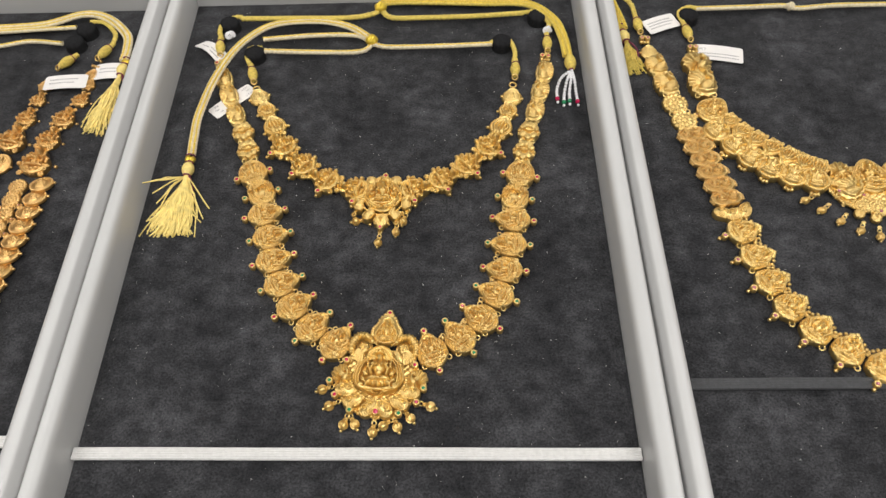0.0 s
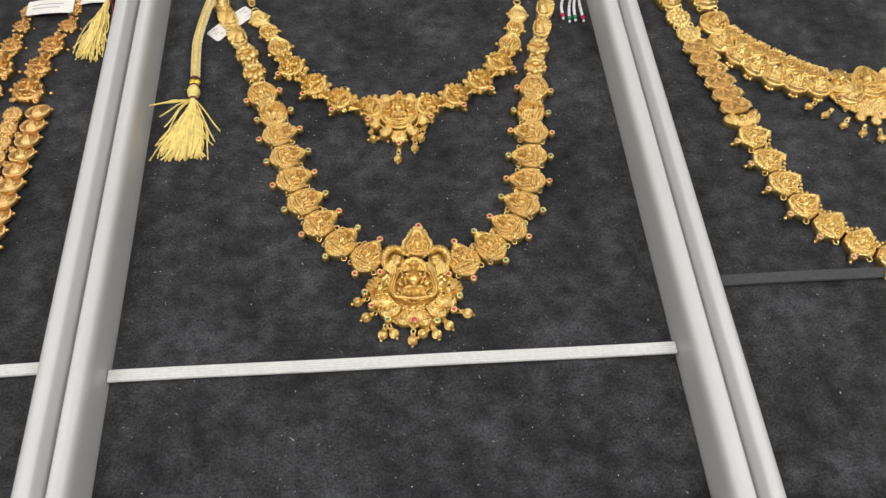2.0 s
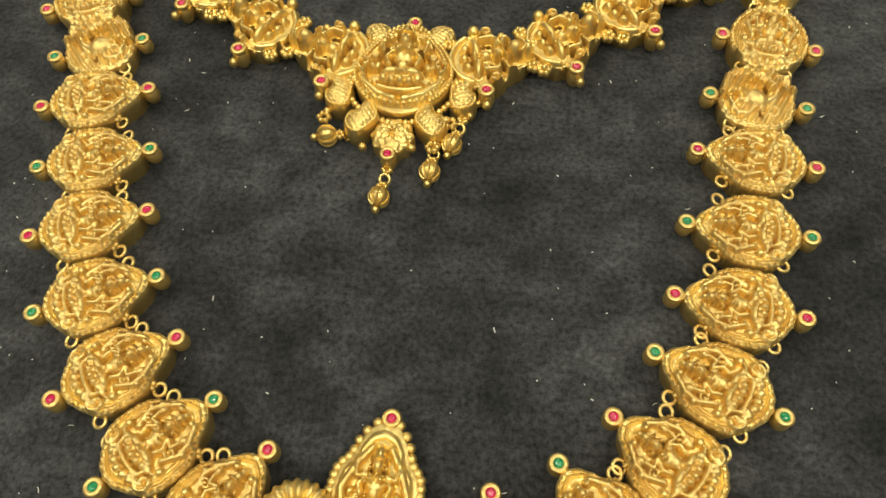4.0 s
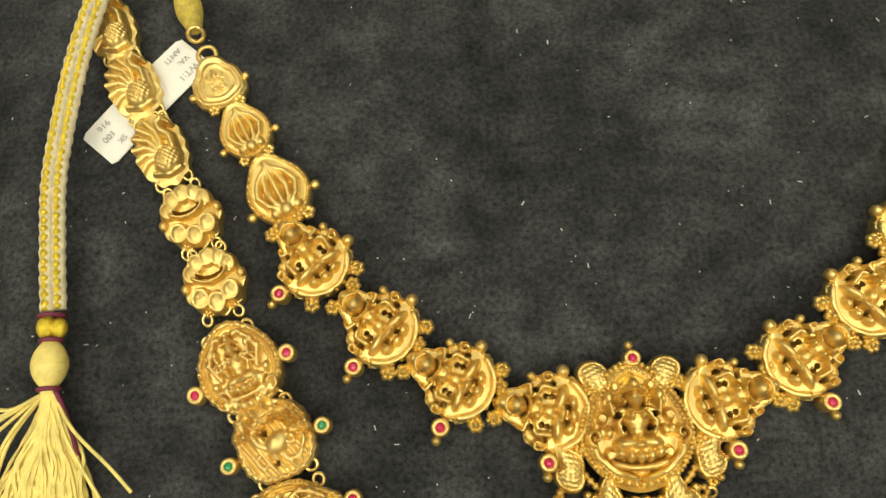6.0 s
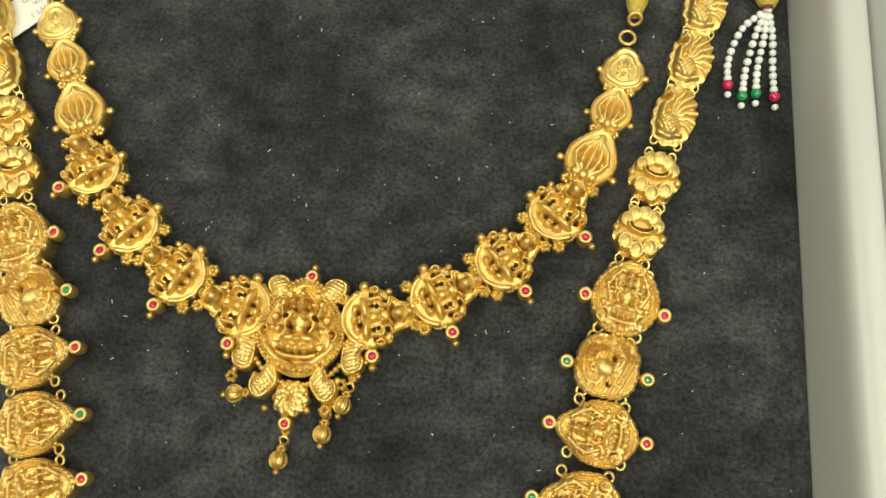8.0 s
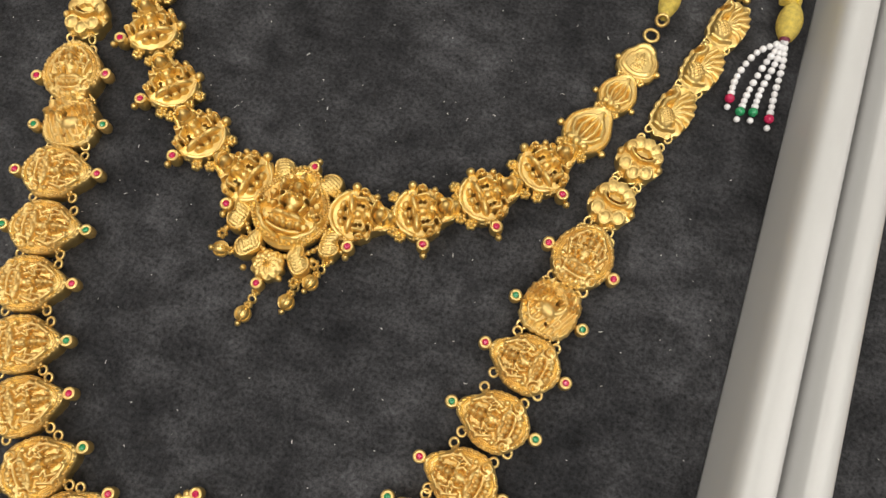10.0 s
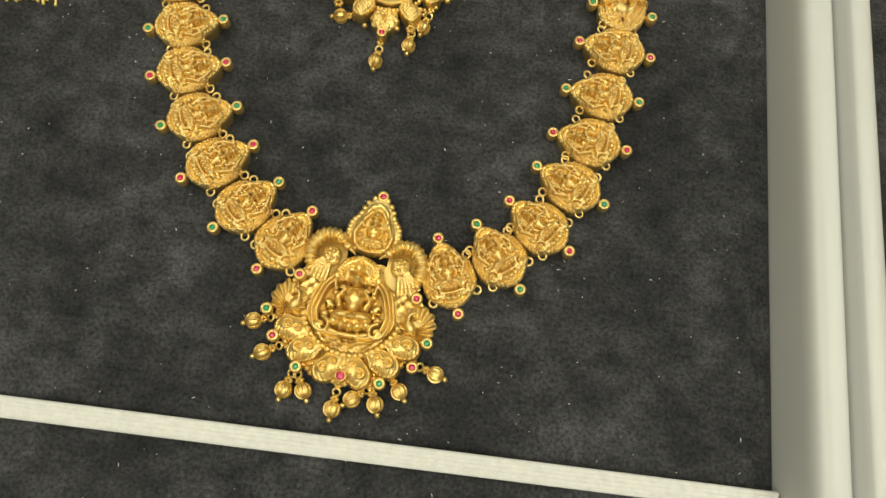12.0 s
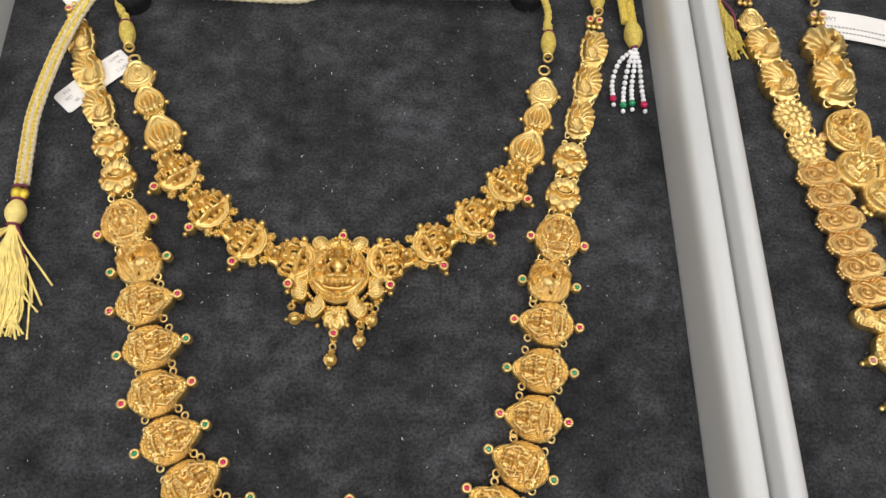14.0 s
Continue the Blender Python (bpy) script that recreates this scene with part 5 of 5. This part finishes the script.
# ---- tassels ----
def tassel(label, x, y, z, deg, spread, length, count, seed, stray=True, mat=None):
    """Bound head and many loose silk threads that fall on the velvet; -y is its lower end."""
    rng = random.Random(seed)
    t = thing("tassel", label, "tassel", "silk tassels")
    t.matrix_basis = at(x, y, deg)
    a = np.linspace(0, 1, 40)
    bead = Soup().tube(np.stack([0 * a, 4.5 - 9.0 * a, z + 0 * a], -1), 1.3 + 2.2 * np.sin(np.pi * np.clip(a, 0.03, 0.97)) ** 0.7 + 0.08 * np.cos(a * 110), 14)
    part("head", bead.mesh("head"), SILK, t, "thread-covered yellow bead")
    upper = Soup().ball(-1.0, 7.6, z, 2.0, 2.6, 1.8, nu=14).ball(1.6, 7.2, z, 1.7, 2.2, 1.6, nu=14)
    part("head", upper.mesh("head"), ZARI, t)
    ties = Soup().ring(0, 4.8, z, 1.9, 0.5, tilt=math.pi / 2).ring(0, -4.9, z, 1.9, 0.5, tilt=math.pi / 2).ring(0, 9.8, z, 2.3, 0.45, tilt=math.pi / 2)
    ties.tube(smooth_line(((1.2, -5.0, z), (3.4, -9, z + 0.6), (5.0, -14, z), (4.8, -20, 1.5)), 8), 0.55, 6)
    part("tie", ties.mesh("tie"), MAROON, t, "maroon thread tie")
    s = Soup()
    for i in range(count):
        g = rng.gauss(0, 0.42)
        far = length * rng.uniform(0.72, 1.08)
        w = spread * max(-1.3, min(1.15, g)) - 0.26 * spread
        lift = rng.uniform(0.6, 4.2) * (1 - 0.5 * abs(g))
        pts = [(rng.uniform(-1, 1), -5.0, z + rng.uniform(-0.8, 0.8)), (w * 0.25 + rng.uniform(-0.7, 0.7), -5 - far * 0.25, lift + 1.4), (w * 0.5 + rng.uniform(-2.6, 2.6), -5 - far * 0.48, lift + 0.8), (w * 0.75 + rng.uniform(-2.4, 2.4), -5 - far * 0.74, lift * 0.9 + 0.4), (w + rng.uniform(-3.2, 3.2), -5 - far, max(0.5, lift * 0.6))]
        s.tube(smooth_line(pts, 5), 0.37 + 0.1 * np.cos(np.arange(21) * 2.2), 5)
    if stray:
        for dx, dy, lift in ((-13, -10, 9), (-18, -14, 12), (-16, -19, 8), (-14, -24, 5), (-19, -18, 16), (15, -26, 1.2), (-16, -30, 1.5), (12.5, -33, 1)):
            s.tube(smooth_line(((dx * 0.05, -5.5, z), (dx * 0.4, -5.5 + dy * 0.3, z + 1.5 + lift * 0.2), (dx * 0.75, dy * 0.8, 2 + lift * 0.7), (dx, dy, lift)), 6), 0.40, 5)
    part("threads", s.mesh("threads"), mat or SILK, t, "loose pale yellow silk threads")
    return t


tassel("pale yellow silk tassel with loose threads on velvet", -107.4, 165.0, 5.2, 92, 14.0, 37, 340, 3)
tassel("yellow silk tassel beside the tray wall", 157.6, 276.0, 3.4, 97, 8.0, 27, 70, 5, False, YELLOW)
tassel("yellow silk tassel beside the tray wall", -167.6, 250.0, 3.4, 86, 8.0, 46, 110, 8, False)


def bead_tassel():
    """Four strings of white seed beads ended by red and green beads."""
    t = thing("bead_tassel", "white seed bead tassel with red and green ends", "tassel", "silk tassels")
    a = np.linspace(0, 1, 40)
    wound = Soup().tube(np.stack([118.6 + 0.4 * a, 257 - 12 * a, 3.6 + 0 * a], -1), 1.8 + 1.9 * np.sin(np.pi * np.clip(a, 0.02, 0.98)) ** 0.8 + 0.1 * np.cos(a * 90), 14)
    part("head", wound.mesh("head"), YELLOW, t, "thread-wound yellow knot")
    part("tie", Soup().ball(118.8, 245.0, 3.4, 1.6, 1.6, 1.5).mesh("tie"), MAROON, t)
    ends = (((118.6, 244, 3.4), (112.2, 238, 3), (108.8, 229, 2), (108.6, 221.5, 1.5)), ((118.6, 244, 3.4), (115.6, 236, 3), (113.2, 226, 2), (112.4, 218.5, 1.5)),
            ((118.8, 244, 3.4), (118.0, 236, 3), (116.4, 227, 2), (116.0, 219.5, 1.5)), ((119.2, 244, 3.4), (120.2, 236, 3), (120.4, 227, 2), (120.8, 219.0, 1.5)))
    for k, pts in enumerate(ends):
        line = smooth_line(pts, 8)
        s = Soup()
        for j, q in enumerate(line[:-2:2]):
            s.ball(*q, 0.98 + 0.1 * (j % 2), nu=10, nv=7)
        q, e = line[-2], line[-1] + (line[-1] - line[-3])
        s.ball(*(e + (e - q) * 0.35), 0.95, nu=9, nv=6)
        string = part("bead_string", s.mesh("bead_string"), PEARL, t)
        part("end_bead", Soup().ball(*line[-1], 1.45, nu=12, nv=8).mesh("end_bead"), (RUBY, EMERALD, EMERALD, RUBY)[k], string, ("red", "green", "green", "red")[k] + " glass bead")
    t.matrix_basis = pose(0.0016, 0.0006, 0)
    return t


bead_tassel()


# ---- paper tags ----
def tag(label, x, y, deg, w, h, lift, rows=(), texts=(), bend=0.6, tip=0.0):
    """A printed paper tag with rounded corners; rows are unreadable lines, texts are words."""
    t = thing("price_tag", label, "tag", "paper tags")
    t.matrix_basis = pose(x * 0.001, y * 0.001, lift * 0.001, tip, 0, deg)
    X, Y = np.meshgrid(np.linspace(-w / 2, w / 2, 25), np.linspace(-h / 2, h / 2, 9))
    k = 1 - 0.14 * np.clip((np.abs(X) / (w / 2) - 0.9) / 0.1, 0, 1) ** 2
    Z = bend * np.cos(X / w * 4.0) - bend * 0.2
    s = Soup().grid(np.stack([X, Y * k, Z], -1)).grid(np.stack([X, Y * k, Z - 0.28], -1)[:, ::-1])
    part("paper", s.mesh("paper"), PAPER, t)
    bars = Soup()
    for bx, by, bw in rows:
        n = max(2, int(bw / 1.5))
        for i in range(n):
            x0, x1 = bx + i * bw / n, bx + (i + 0.72) * bw / n
            z = [bend * math.cos(q / w * 4.0) - bend * 0.2 + 0.06 for q in (x0, x1)]
            bars.add([(x0, by - 0.42, z[0]), (x1, by - 0.42, z[1]), (x1, by + 0.42, z[1]), (x0, by + 0.42, z[0])], [(0, 1, 2, 3)])
    if rows:
        part("print", bars.mesh("print"), INK, t, "faint grey print")
    for words, tx, ty, size, turn in texts:
        data = bpy.data.curves.new("print", "FONT")
        data.body, data.size = words, size * 0.001
        data.materials.append(INK)
        ob = new("print", data)
        ob.parent = t
        ob.matrix_basis = pose(tx * 0.001, ty * 0.001, (bend * math.cos(tx / w * 4.0) - bend * 0.2 + 0.35) * 0.001, 0, 0, turn)
    return t


tag("white printed paper tag under the long necklace", -92.0, 223.6, 47, 31.5, 10.6, 1.2, (), (("WT:1", 13.6, -2.0, 2.3, 180), ("VA:", 13.6, 0.9, 2.0, 180), ("ANTI", 13.6, 3.6, 2.0, 180), ("916", -9.0, 3.6, 2.2, 180), ("100", -10.0, 0.8, 2.2, 180), ("SK", -9.0, -2.0, 2.0, 180)), 0.4)
tag("white printed paper tag curled beside the cord end", -112.6, 268.0, 138, 25, 10, 3.2, ((-9, 2.5, 8), (-9, 0, 10), (2, 1, 7)), (), 2.2, 12)
tag("white printed paper tag on the broad necklace", 216.6, 260.2, -10, 30, 14.0, 2.0, ((-12.5, -1.2, 25), (-12.5, -3.9, 25)), (("WT 28.040", -13.0, 1.6, 3.0, 0),), 0.5)
tag("white printed paper tag on the long necklace", 184.0, 289.4, 22, 23, 13.5, 2.4, ((-9, 2.5, 17), (-9, 0, 18), (-9, -2.6, 15)), (), 0.5)
tag("white paper tag between the reddish gold necklaces", -200.6, 238.0, 4, 27, 12, 5.0, ((-10, 2, 18), (-10, -1, 16)), (), 0.6)
tag("white paper tag beside the tassel", -176.6, 249.6, 4, 18, 14, 3.0, ((-6, 2, 12), (-6, -1, 11)), (), 0.6)

for cx, cy in ((-103.0, 279.0), (107.0, 280.0)):
    s = Soup()
    for k in range(5):
        s.ring(0.6 * k, 0.4 * k, 0, 2.1, 0.42, 0.4 * k, 0.9, 16, 6)
    ob = part("white_thread_loop", s.mesh("white_thread_loop"), PEARL, None, "", pose(cx * 0.001, cy * 0.001, 0.0056))
    tagged(ob, "white thread wound round the cord end", "thread", "white threads")


# ---- lint on the velvet ----
def lint(seed, count, x0, x1, y0, y1):
    rng = random.Random(seed)
    s = Soup()
    for i in range(count):
        x, y, a, n = rng.uniform(x0, x1), rng.uniform(y0, y1), rng.uniform(0, 6.28), rng.choice((0.2, 0.25, 0.25, 0.3, 0.35, 0.5, 1.0))
        bend = rng.uniform(-0.5, 0.5)
        pts = [(x + n * (t - 0.5) * math.cos(a) - bend * n * (t - 0.5) ** 2 * math.sin(a), y + n * (t - 0.5) * math.sin(a) + bend * n * (t - 0.5) ** 2 * math.cos(a), 0.45) for t in (0, 0.33, 0.66, 1)]
        s.tube(pts, rng.uniform(0.05, 0.12), 4)
    ob = part("lint", s.mesh("lint"), LINT)
    return tagged(ob, "pale lint fibres scattered on the black velvet", "lint", "", "stuff")


lint(11, 620, -126, 124, -66, 312)
lint(12, 160, 158, 300, -60, 300)
lint(13, 90, -260, -162, -60, 300)
